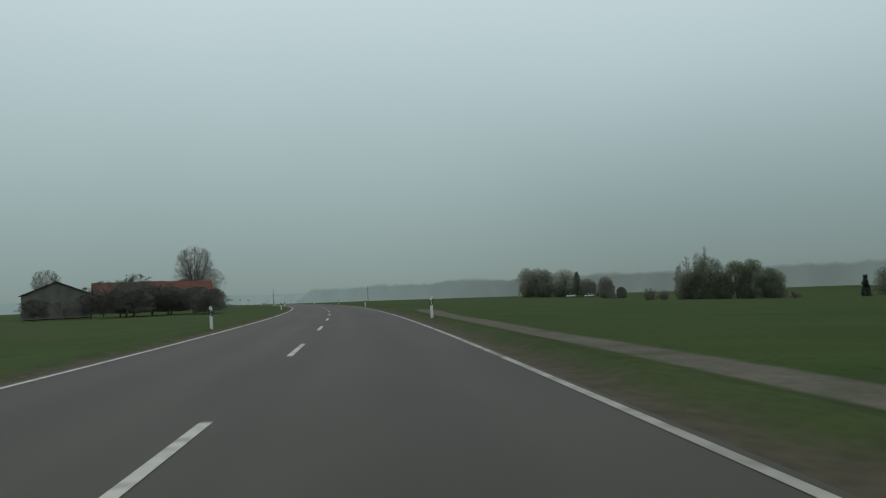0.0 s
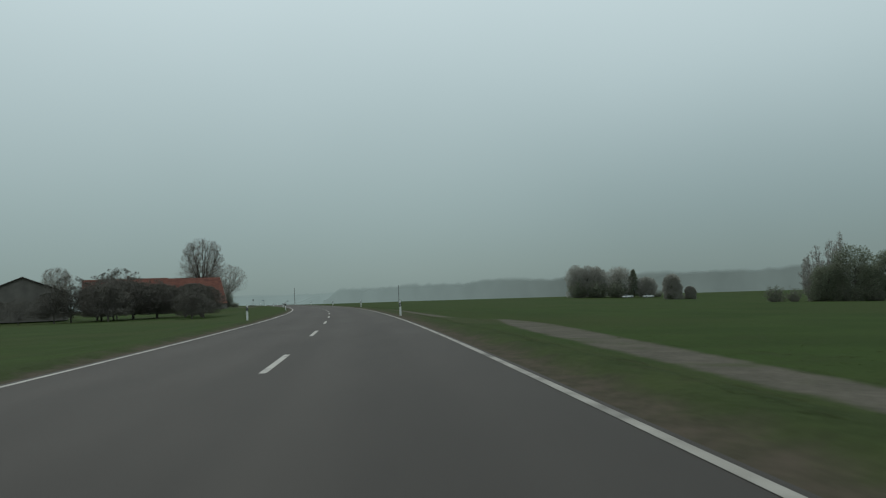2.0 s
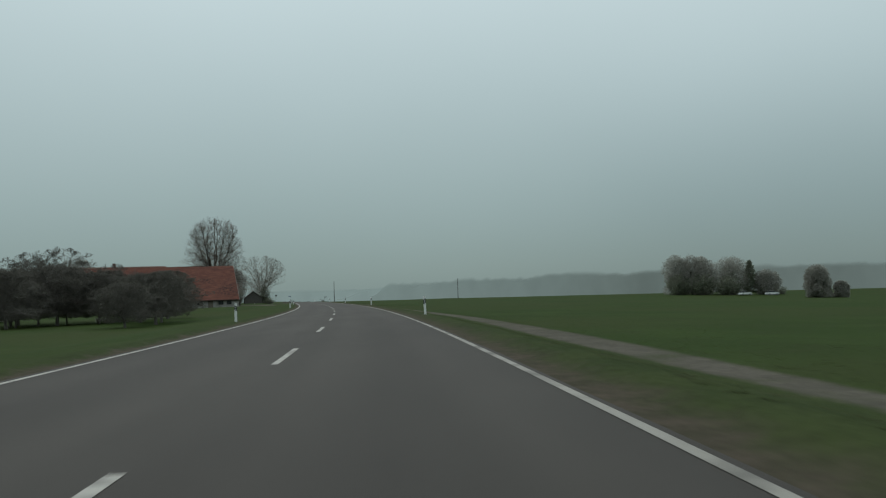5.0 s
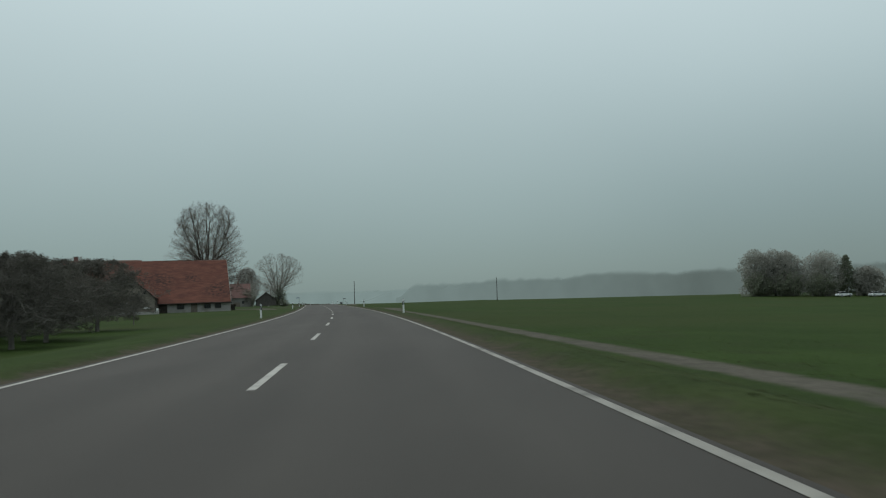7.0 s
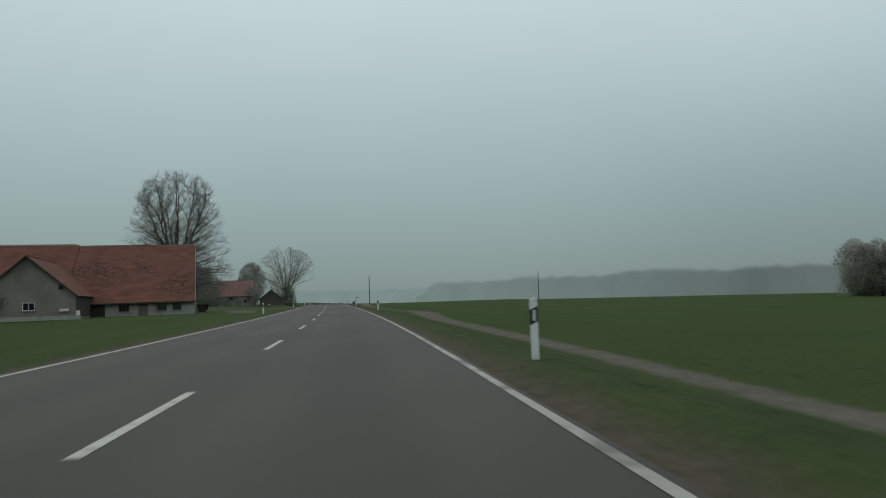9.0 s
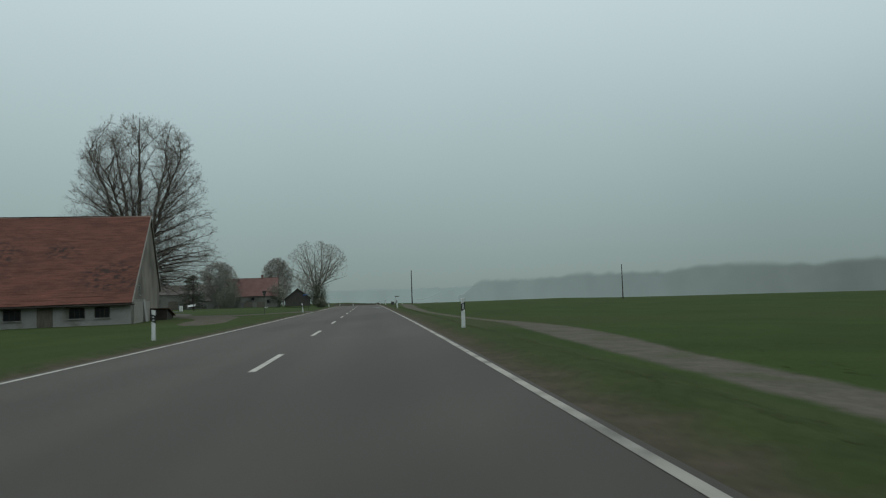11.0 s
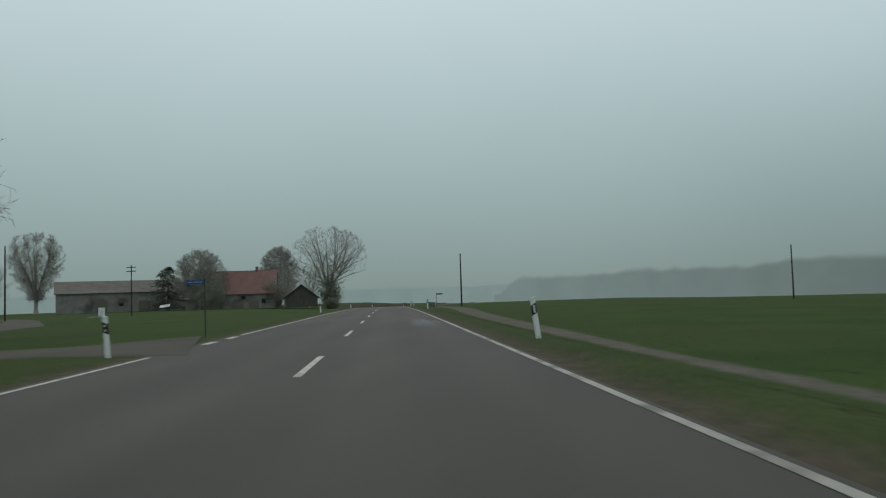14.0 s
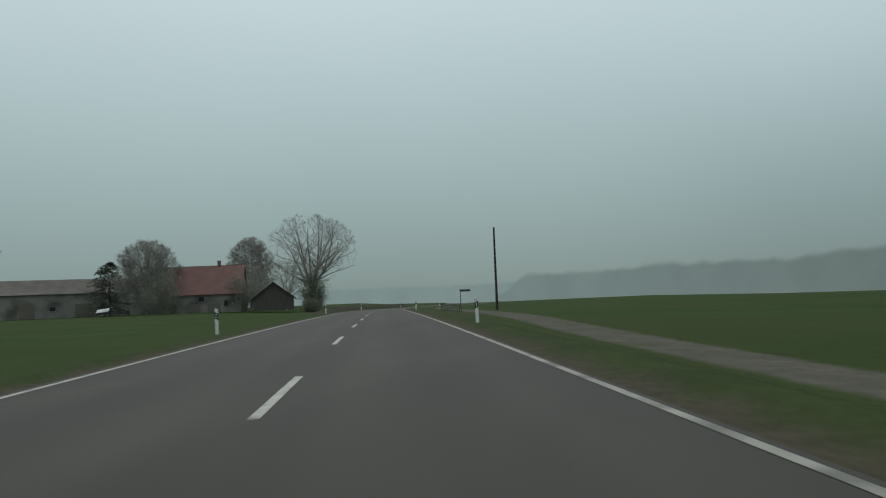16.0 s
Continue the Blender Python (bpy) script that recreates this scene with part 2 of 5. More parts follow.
M_SIGNBACK = material("grey_sign_back", (0.050, 0.052, 0.052), (0.075, 0.076, 0.076), 3, 0.6)
# Green-grey fitted to the camera's view: posts blend with the grass behind.
M_POST = material("green_grey_post_steel", (0.050, 0.060, 0.044), (0.072, 0.082, 0.062), 3, 0.7, metal=0.2)
M_CAR = material("white_car_paint", (0.72, 0.73, 0.73), (0.66, 0.67, 0.67), 3, 0.3, spec=0.5)
M_RUBBER = material("tyre_rubber", (0.02, 0.02, 0.02), (0.03, 0.03, 0.03), 8, 0.8)
M_FILM = material("white_bale_film", (0.62, 0.64, 0.62), (0.52, 0.54, 0.52), 3, 0.5)


def leafy(m, share):
    """Lets part of the light through thin leaves."""
    nd, lk = m.node_tree.nodes, m.node_tree.links
    bs = nd["Principled BSDF"]
    tr = nd.new("ShaderNodeBsdfTranslucent")
    lk.new(bs.inputs["Base Color"].links[0].from_socket, tr.inputs["Color"])
    mix = nd.new("ShaderNodeMixShader")
    mix.inputs["Fac"].default_value = share
    lk.new(bs.outputs[0], mix.inputs[1])
    lk.new(tr.outputs[0], mix.inputs[2])
    lk.new(mix.outputs[0], nd["Material Output"].inputs["Surface"])


for leaf_kind in (M_LEAF, M_HAZELEAF, M_DARKLEAF, M_BUD, M_BLADE):
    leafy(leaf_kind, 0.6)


def asphalt_material():
    """Worn asphalt: smoother, paler wheel paths and a dusty margin, by the distance from the middle line."""
    m = material("asphalt", (0.052, 0.0453, 0.0395), (0.064, 0.0560, 0.0487), 0.35, 0.8, 0.5, 90, 0.22, 120, third=(0.045, 0.0395, 0.0345), third_scale=0.09, spec=0.2, stretch=(1.6, 0.35, 1))
    nd, lk = m.node_tree.nodes, m.node_tree.links
    bs = nd["Principled BSDF"]
    src = bs.inputs["Base Color"].links[0].from_socket
    at = nd.new("ShaderNodeAttribute")
    at.attribute_name = "lat"
    ab = nd.new("ShaderNodeMath")
    ab.operation = "ABSOLUTE"
    lk.new(at.outputs["Fac"], ab.inputs[0])
    cr = nd.new("ShaderNodeValToRGB")
    stops = ((0.0, 0.95), (0.10, 0.93), (0.20, 1.07), (0.30, 1.04), (0.42, 0.92), (0.55, 0.93), (0.68, 1.07), (0.80, 1.03), (0.92, 0.95), (1.0, 1.10))
    while len(cr.color_ramp.elements) < len(stops):
        cr.color_ramp.elements.new(0.5)
    for el, (p, q) in zip(cr.color_ramp.elements, stops):
        el.position, el.color = p, (q * 0.5, q * 0.5, q * 0.5, 1)
    dv = nd.new("ShaderNodeMath")
    dv.operation = "DIVIDE"
    dv.inputs[1].default_value = 4.02
    lk.new(ab.outputs[0], dv.inputs[0])
    lk.new(dv.outputs[0], cr.inputs["Fac"])
    db = nd.new("ShaderNodeMath")
    db.operation = "MULTIPLY"
    db.inputs[1].default_value = 2.0
    lk.new(cr.outputs["Color"], db.inputs[0])
    hs = nd.new("ShaderNodeHueSaturation")
    lk.new(src, hs.inputs["Color"])
    lk.new(db.outputs[0], hs.inputs["Value"])
    lk.new(hs.outputs["Color"], bs.inputs["Base Color"])
    return m


M_ROADWAY = asphalt_material()


def land_material():
    """Meadow, olive verge, soil beside the asphalt and the gravel track, told apart by the distance from the road's middle line."""
    m = bpy.data.materials.new("roadside_land")
    m.use_nodes = True
    nd, lk = m.node_tree.nodes, m.node_tree.links
    bs = nd["Principled BSDF"]
    bs.inputs["Roughness"].default_value = 0.95
    bs.inputs["Specular IOR Level"].default_value = 0.04
    co = nd.new("ShaderNodeTexCoord")

    def tex(scale, detail=4):
        t = nd.new("ShaderNodeTexNoise")
        t.inputs["Scale"].default_value, t.inputs["Detail"].default_value = scale, detail
        lk.new(co.outputs["Object"], t.inputs["Vector"])
        return t.outputs["Fac"]

    def calc(op, x, y=0.0, z=0.0):
        n = nd.new("ShaderNodeMath")
        n.operation = op
        for i, q in enumerate((x, y, z)):
            if isinstance(q, (int, float)):
                n.inputs[i].default_value = q
            else:
                lk.new(q, n.inputs[i])
        return n.outputs[0]

    def ramp(x, lo, hi, out0=0.0, out1=1.0):
        n = nd.new("ShaderNodeMapRange")
        n.interpolation_type = "SMOOTHSTEP"
        for k, q in (("From Min", lo), ("From Max", hi), ("To Min", out0), ("To Max", out1)):
            n.inputs[k].default_value = q
        lk.new(x, n.inputs["Value"])
        return n.outputs["Result"]

    def blend(f, p, q):
        n = nd.new("ShaderNodeMix")
        n.data_type = "RGBA"
        for k, s in (("Factor", f), ("A", p), ("B", q)):
            if isinstance(s, tuple):
                n.inputs[k].default_value = (*s, 1)
            else:
                lk.new(s, n.inputs[k])
        return n.outputs["Result"]

    at = nd.new("ShaderNodeAttribute")
    at.attribute_name = "lat"
    ar = nd.new("ShaderNodeAttribute")
    ar.attribute_name = "run"
    big, mid, fine, patch = tex(0.16), tex(0.9), tex(9.0), tex(0.45)
    jag = calc("ADD", calc("MULTIPLY_ADD", mid, 0.9, -0.45), calc("MULTIPLY_ADD", tex(5.0), 0.4, -0.2))
    lat = calc("ADD", at.outputs["Fac"], jag)
    meadow = blend(ramp(big, 0.35, 0.65), (0.0315, 0.0525, 0.0138), (0.0410, 0.0660, 0.0172))
    meadow = blend(ramp(patch, 0.5, 0.7), meadow, (0.0365, 0.0525, 0.0165))
    meadow = blend(ramp(tex(0.035, 3), 0.42, 0.62, 0.0, 0.8), meadow, (0.044, 0.0575, 0.0185))
    verge = blend(ramp(patch, 0.35, 0.65), (0.037, 0.052, 0.018), (0.048, 0.063, 0.022))
    verge = blend(ramp(mid, 0.60, 0.85), verge, (0.056, 0.053, 0.031))
    soil = blend(ramp(tex(2.2), 0.35, 0.65), (0.082, 0.067, 0.050), (0.060, 0.054, 0.036))
    gravel = blend(ramp(tex(1.4), 0.35, 0.65), (0.118, 0.105, 0.085), (0.094, 0.086, 0.068))
    away = calc("ABSOLUTE", lat)
    col = blend(ramp(calc("SUBTRACT", away, ramp(at.outputs["Fac"], 0.0, 1.0, 0.0, 2.2)), 4.3, 5.3), verge, meadow)
    near = []
    for y0, full, none in ((84.0, 4.0, 9.0), (259.0, 3.0, 8.0), (379.0, 9.0, 15.0)):
        near.append(ramp(calc("ABSOLUTE", calc("SUBTRACT", calc("ADD", ar.outputs["Fac"], calc("MULTIPLY", jag, 3.0)), y0)), full, none, 1.0, 0.0))
    entry = calc("MAXIMUM", calc("MAXIMUM", near[0], near[1]), near[2])
    th = nd.new("ShaderNodeAttribute")
    th.attribute_name = "track_half"
    width = th.outputs["Fac"]
    tr = nd.new("ShaderNodeAttribute")
    tr.attribute_name = "from_track"
    off = calc("ABSOLUTE", calc("MULTIPLY_ADD", jag, 0.45, tr.outputs["Fac"]))
    track = ramp(calc("SUBTRACT", off, width), -0.18, 0.22, 1.0, 0.0)
    mouth = calc("MULTIPLY", entry, calc("MULTIPLY", ramp(lat, 3.5, 4.2), ramp(tr.outputs["Fac"], -0.6, 0.2, 1.0, 0.0)))
    col = blend(calc("MULTIPLY", mouth, 0.3), col, soil)
    col = blend(calc("MULTIPLY", track, ramp(tex(0.7), 0.25, 0.5, 0.45, 1.0)), col, gravel)
    edge_r = calc("MULTIPLY", ramp(lat, 3.9, 4.65, 1.0, 0.0), ramp(at.outputs["Fac"], 0.0, 1.0))
    edge_l = calc("MULTIPLY", ramp(lat, -4.45, -4.1), ramp(at.outputs["Fac"], -1.0, 0.0, 1.0, 0.0))
    col = blend(calc("MAXIMUM", edge_r, edge_l), col, soil)
    hsv = nd.new("ShaderNodeHueSaturation")
    lk.new(col, hsv.inputs["Color"])
    lk.new(ramp(fine, 0.25, 0.75, 0.84, 1.16), hsv.inputs["Value"])
    lk.new(hsv.outputs["Color"], bs.inputs["Base Color"])
    bp = nd.new("ShaderNodeBump")
    bp.inputs["Strength"].default_value, bp.inputs["Distance"].default_value = 0.7, 0.03
    lk.new(tex(26.0), bp.inputs["Height"])
    lk.new(bp.outputs["Normal"], bs.inputs["Normal"])
    return m


M_LAND = land_material()
M_SHEDWALL = material("dark_shed_boards", (0.060, 0.056, 0.050), (0.088, 0.082, 0.074), 1.0, 0.92, 0.4, 18, 0.2, 12, stretch=(4, 4, 0.6), spec=0.1)
M_DARKROOF = material("dark_mossy_roof", (0.070, 0.066, 0.060), (0.105, 0.098, 0.088), 0.6, 0.92, 0.4, 10, 0.2, 8, spec=0.1)
# Barn wall colour darkened to stand for the trees' darkness before it.
M_BARNWALL = material("tree_darkened_barn_wall", (0.115, 0.108, 0.098), (0.160, 0.150, 0.136), 0.5, 0.92, 0.4, 20, 0.15, 12, spec=0.12)
M_PALEBOARD = material("pale_boards", (0.24, 0.225, 0.20), (0.33, 0.31, 0.28), 2.5, 0.9, 0.4, 18, 0.15, 14, stretch=(6, 6, 0.6), spec=0.15)


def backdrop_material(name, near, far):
    """Far woods in the mist: a plain backdrop of distance, its haze painted into a glowing colour, that thins out at
    the crowns' tips.
    """
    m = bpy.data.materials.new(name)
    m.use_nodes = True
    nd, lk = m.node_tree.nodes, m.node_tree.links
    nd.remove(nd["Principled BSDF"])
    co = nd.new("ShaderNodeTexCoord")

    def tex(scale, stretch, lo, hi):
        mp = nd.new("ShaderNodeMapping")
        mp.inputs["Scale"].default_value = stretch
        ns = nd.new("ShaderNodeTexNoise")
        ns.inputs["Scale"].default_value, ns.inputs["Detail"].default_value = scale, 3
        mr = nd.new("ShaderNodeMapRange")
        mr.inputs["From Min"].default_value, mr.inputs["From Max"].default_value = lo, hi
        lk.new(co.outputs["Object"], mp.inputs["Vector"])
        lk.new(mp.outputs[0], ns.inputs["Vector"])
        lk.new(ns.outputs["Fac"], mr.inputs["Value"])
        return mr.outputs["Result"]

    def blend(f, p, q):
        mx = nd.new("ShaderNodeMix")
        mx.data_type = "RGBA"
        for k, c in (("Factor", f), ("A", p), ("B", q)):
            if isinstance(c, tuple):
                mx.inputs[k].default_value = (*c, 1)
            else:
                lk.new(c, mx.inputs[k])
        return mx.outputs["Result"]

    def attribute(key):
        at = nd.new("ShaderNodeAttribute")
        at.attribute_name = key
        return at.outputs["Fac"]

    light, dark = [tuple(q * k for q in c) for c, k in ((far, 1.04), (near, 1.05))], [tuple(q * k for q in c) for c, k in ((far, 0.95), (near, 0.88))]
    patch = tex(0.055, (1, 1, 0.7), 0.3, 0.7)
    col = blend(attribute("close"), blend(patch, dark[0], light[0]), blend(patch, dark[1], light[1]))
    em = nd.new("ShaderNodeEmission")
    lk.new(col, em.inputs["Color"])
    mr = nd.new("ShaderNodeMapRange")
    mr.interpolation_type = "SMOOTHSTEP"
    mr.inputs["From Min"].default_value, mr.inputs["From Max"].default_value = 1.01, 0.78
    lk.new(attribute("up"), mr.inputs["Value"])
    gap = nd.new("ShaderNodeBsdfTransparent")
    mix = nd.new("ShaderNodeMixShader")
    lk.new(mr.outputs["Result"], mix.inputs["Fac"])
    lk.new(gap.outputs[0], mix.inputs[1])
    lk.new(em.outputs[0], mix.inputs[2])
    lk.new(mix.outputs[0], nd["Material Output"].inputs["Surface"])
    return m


# ---------------------------------------------------------------- small tools
def mesh_object(name, verts, faces, mat, parent=None, label="", smooth=False):
    me = bpy.data.meshes.new(name)
    me.from_pydata([tuple(v) for v in verts], [], [tuple(f) for f in faces])
    me.materials.append(mat)
    if smooth:
        me.shade_smooth()
    ob = new(name, me)
    if parent:
        ob.parent = parent
    if label:
        tagged(ob, label)
    return ob


def part(name, bm, mat, parent, label=""):
    bmesh.ops.recalc_face_normals(bm, faces=bm.faces)
    me = bpy.data.meshes.new(name)
    bm.to_mesh(me)
    bm.free()
    me.materials.append(mat)
    ob = new(name, me)
    ob.parent = parent
    if label:
        tagged(ob, label)
    return ob


def thing(name, m, label, category, group=""):
    ob = new(name)
    ob.matrix_world = m
    ob.empty_display_size = 0.3
    return tagged(ob, label, category, group)


def box(x0, y0, z0, x1, y1, z1, bevel=0.0, bm=None):
    bm = bm or bmesh.new()
    r = bmesh.ops.create_cube(bm, size=1)
    for v in r["verts"]:
        v.co = Vector(((x0 + x1) / 2 + v.co.x * (x1 - x0), (y0 + y1) / 2 + v.co.y * (y1 - y0), (z0 + z1) / 2 + v.co.z * (z1 - z0)))
    if bevel:
        es = list({e for v in r["verts"] for e in v.link_edges})
        bmesh.ops.bevel(bm, geom=es, offset=bevel, segments=2, affect="EDGES")
    return bm


def prism(outline, axis, a, b, bm=None):
    """Extrudes an outline of (u, v) along an axis: 'x' gives (t, u, v), 'y' gives (u, t, v), 'z' gives (u, v, t)."""
    bm = bm or bmesh.new()
    put = {"x": lambda u, v, t: (t, u, v), "y": lambda u, v, t: (u, t, v), "z": lambda u, v, t: (u, v, t)}[axis]
    ra = [bm.verts.new(put(u, v, a)) for u, v in outline]
    rb = [bm.verts.new(put(u, v, b)) for u, v in outline]
    n = len(outline)
    bm.faces.new(ra)
    bm.faces.new(rb[::-1])
    for i in range(n):
        bm.faces.new((ra[i], rb[i], rb[(i + 1) % n], ra[(i + 1) % n]))
    return bm


def rod(p, q, r0, r1=None, sides=8, bm=None):
    bm = bm or bmesh.new()
    p, q = Vector(p), Vector(q)
    d = q - p
    m = Matrix.Translation((p + q) / 2) @ d.to_track_quat("Z", "Y").to_matrix().to_4x4()
    bmesh.ops.create_cone(bm, cap_ends=True, segments=sides, radius1=r0, radius2=r0 if r1 is None else r1, depth=d.length, matrix=m)
    return bm


# ---------------------------------------------------------------- the lie of the land
def smooth(a, b, v):
    t = min(max((v - a) / (b - a), 0.0), 1.0)
    return t * t * (3 - 2 * t)


CURVE = (-1.5296, -0.8802, 3.9096, 4.4057, -12.5146, -25.9267, -13.7686)


def centre(y):
    """x of the road's middle line at y."""
    yy = min(max(y, -5.0), 322.0)
    u = (yy - 170) / 170
    x = s = 0.0
    for c in CURVE:
        s = s * u + x
        x = x * u + c
    return x + s / 170 * (y - yy) + max(y - 405.0, 0.0) ** 2 / 900 * (1 - 0.5 * smooth(480, 700, y))


def slope(y):
    return (centre(y + 0.5) - centre(y - 0.5))


def across(y, lat, z=0.0):
    """A point at lat metres to the right of the middle line."""
    k = slope(y)
    n = math.hypot(1, k)
    return (centre(y) + lat / n, y - lat * k / n, z)


# the farm track beside the road: distance along, distance from the middle line, half its width; at the two field entries it swings out and breaks off
TRACK = ((-60, 7.6, 0.70), (15, 7.5, 0.68), (28, 7.3, 0.60), (40, 7.6, 0.70), (50, 7.7, 0.66), (58, 8.1, 0.78), (64, 8.5, 0.90), (70, 8.9, 1.0), (76, 9.4, 1.0), (81, 9.8, 0.7), (86, 10.0, 0.1), (88, 9.0, -0.3), (91, 7.8, 0.15), (95, 7.6, 0.42),
         (108, 7.5, 0.45), (119, 7.6, 0.70), (126, 7.7, 0.75), (134, 7.8, 0.60), (145, 7.9, 0.50), (165, 7.4, 0.42), (182, 7.3, 0.36), (200, 7.5, 0.42), (225, 7.7, 0.60), (238, 8.4, 0.85), (245, 9.0, 1.10), (251, 9.4, 1.20), (257, 9.5, 0.85),
         (262, 9.2, 0.50), (266, 8.6, 0.36), (271, 8.2, 0.38), (277, 7.9, 0.36), (285, 7.6, 0.34), (297, 7.4, 0.35), (312, 7.6, 0.60), (322, 7.8, 0.75), (332, 8.1, 0.85), (345, 8.5, 1.0), (360, 9.0, 1.05), (700, 8.6, 0.9))


def track_lat(y):
    return float(np.interp(y, [q[0] for q in TRACK], [q[1] for q in TRACK]))


def track_half(y):
    return float(np.interp(y, [q[0] for q in TRACK], [q[2] for q in TRACK]))


def dip(y):
    """How far the road has sunk where it runs away over the brow."""
    return 1.8 * smooth(330, 600, y)


# how steeply the field falls away beside the road and farther out, along the road
FIELD_FALL = ((0, 0.0289, 0.0316), (120, 0.0278, 0.0311), (240, 0.0252, 0.0297), (300, 0.023, 0.0289), (360, 0.0160, 0.0235), (420, 0.0070, 0.0125), (500, 0.0020, 0.0115), (600, 0.0, 0.0287))


def FALL(y, k):
    return float(np.interp(y, [q[0] for q in FIELD_FALL], [q[k] for q in FIELD_FALL]))


def land(x, y):
    """Height of the ground."""
    lat = (x - centre(y)) * 0.985
    z = -0.02 - dip(y) * smooth(-45, -14, lat)
    z -= 0.014 * max(y - 590.0, 0.0) * smooth(590, 680, y)
    mouth = smooth(291, 295, y) * (1 - smooth(304.5, 308, y)) if lat < 0 else 0.0
    z += 0.09 * smooth(4.15, 4.55, abs(lat)) * (1 - smooth(4.95, 5.7, abs(lat))) * (1 - mouth)
    if lat > 0:
        far = min(lat, 450.0)
        z -= 0.36 * smooth(4.9, 7.0, lat) * (1 - 0.8 * smooth(335, 375, y)) + FALL(y, 1) * max(min(far, 70.0) - 7.0, 0.0) + FALL(y, 2) * max(far - 70.0, 0.0)
    else:
        z -= 0.12 * smooth(4.9, 6.8 + 6 * mouth, -lat) + 1.0 * smooth(6.5, 16, -lat) * (1 - smooth(226, 262, y))
    z += 0.05 * noise.noise(Vector((x * 0.05, y * 0.05, 0.3))) * smooth(6, 14, abs(lat))
    return z


STEP = 12.04
S_LINE = [0.0]
Y_LINE = [-60.0]
while Y_LINE[-1] < 760:
    y_ = Y_LINE[-1]
    S_LINE.append(S_LINE[-1] + math.hypot(1, slope(y_ + 0.5)))
    Y_LINE.append(y_ + 1.0)


def y_at(s):
    return float(np.interp(s, S_LINE, Y_LINE))


def s_at(y):
    return float(np.interp(y, Y_LINE, S_LINE))


def strip(name, ys, lat0, lat1, lift, mat, thick=0.0, parent=None, wobble=0.0, n_lat=1, ground=False):
    """A band along the road between two distances from its middle line."""
    verts, faces = [], []
    cols = n_lat + 1
    for i, y in enumerate(ys):
        for k in range(cols):
            f = k / n_lat
            a = lat0(y) if callable(lat0) else lat0
            b = lat1(y) if callable(lat1) else lat1
            if wobble and k in (0, n_lat):
                jit = wobble * (noise.noise(Vector((y * 0.35, a + k * 7.7, 1.0))) + 0.6 * noise.noise(Vector((y * 1.9, a + k * 3.1, 5.0))))
            else:
                jit = 0
            p = across(y, a + (b - a) * f + jit)
            verts.append((p[0], p[1], (land(p[0], p[1]) if ground else -dip(p[1]) - 0.014 * max(p[1] - 590.0, 0.0) * smooth(590, 680, p[1])) + lift))
    for i in range(len(ys) - 1):
        for k in range(n_lat):
            a = i * cols + k
            faces.append((a, a + 1, a + cols + 1, a + cols))
    if thick:
        n = len(verts)
        verts += [(x, y, z - thick) for x, y, z in verts]
        for i in range(len(ys) - 1):
            for k in (0, n_lat):
                a = i * cols + k
                faces.append((a, a + cols, a + cols + n, a + n))
        for i in (0, len(ys) - 1):
            for k in range(n_lat):
                a = i * cols + k
                faces.append((a, a + 1, a + 1 + n, a + n))
    ob = mesh_object(name, verts, faces, mat, parent)
    attr = ob.data.attributes.new("lat", "FLOAT", "POINT")
    one = [(lat0(y) if callable(lat0) else lat0) + ((lat1(y) if callable(lat1) else lat1) - (lat0(y) if callable(lat0) else lat0)) * k / n_lat for y in ys for k in range(cols)]
    attr.data.foreach_set("value", one * (len(verts) // len(one)))
    return ob


def ground_sheet():
    """One sheet from under the road to the horizon; the verges and the farm track are bands of it."""
    lats = [-1600, -900, -500, -300, -200, -140, -100, -75, -55, -42, -32, -25, -20, -16, -13, -11, -9.5, -8, -7, -6.4, -5.9, -5.4, -5, -4.6, -4.3, -3.95, -2, 2,
            3.95, 4.3, 4.6, 5, 5.4, 5.8, 6.2, 6.6, 7, 7.5, 8, 8.5, 9.2, 10, 11.5, 13, 16, 20, 25, 32, 42, 55, 70, 85, 100, 140, 200, 300, 500, 900, 1600]
    ys = [-700, -300, -150, -80, -40] + [-20 + 2.5 * i for i in range(160)] + [385 + 10 * i for i in range(22)] + [620, 680, 780, 960, 1300, 1900]
    bands = {"verge_left": (-6.4, -3.95), "verge_right": (3.95, 6.2), "farm_track": (6.2, 10)}
    labels = {"verge_left": ("narrow soil and olive grass verge beside the asphalt", "verge"), "verge_right": ("brown soil and olive grass verge beside the asphalt", "verge"),
              "farm_track": ("pale gravel farm track along the road", "farm track"), "ground": ("flat green spring meadow under mist", "meadow")}
    c = len(lats)
    pts = {}
    sheets = {k: ([], [], [], {}) for k in labels}
    for j, y in enumerate(ys):
        for i, la in enumerate(lats):
            x = centre(y) + la
            pts[j, i] = (x, y, land(x, y))
    for j in range(len(ys) - 1):
        for i in range(c - 1):
            name = "ground"
            if -30 < ys[j] < 420:
                for k, (lo, hi) in bands.items():
                    if lo <= lats[i] and lats[i + 1] <= hi:
                        name = k
            v, f, at, seen = sheets[name]
            quad = []
            for key in ((j, i), (j, i + 1), (j + 1, i + 1), (j + 1, i)):
                if key not in seen:
                    seen[key] = len(v)
                    v.append(pts[key])
                    at.append((lats[key[1]] * 0.985, ys[key[0]], lats[key[1]] * 0.985 - track_lat(ys[key[0]]), track_half(ys[key[0]])))
                quad.append(seen[key])
            f.append(quad)
    for name, (v, f, at, seen) in sheets.items():
        ob = mesh_object(name, v, f, M_LAND, smooth=True)
        for k, label in enumerate(("lat", "run", "from_track", "track_half")):
            attr = ob.data.attributes.new(label, "FLOAT", "POINT")
            attr.data.foreach_set("value", [q[k] for q in at])
        tagged(ob, labels[name][0], labels[name][1], kind="structure")


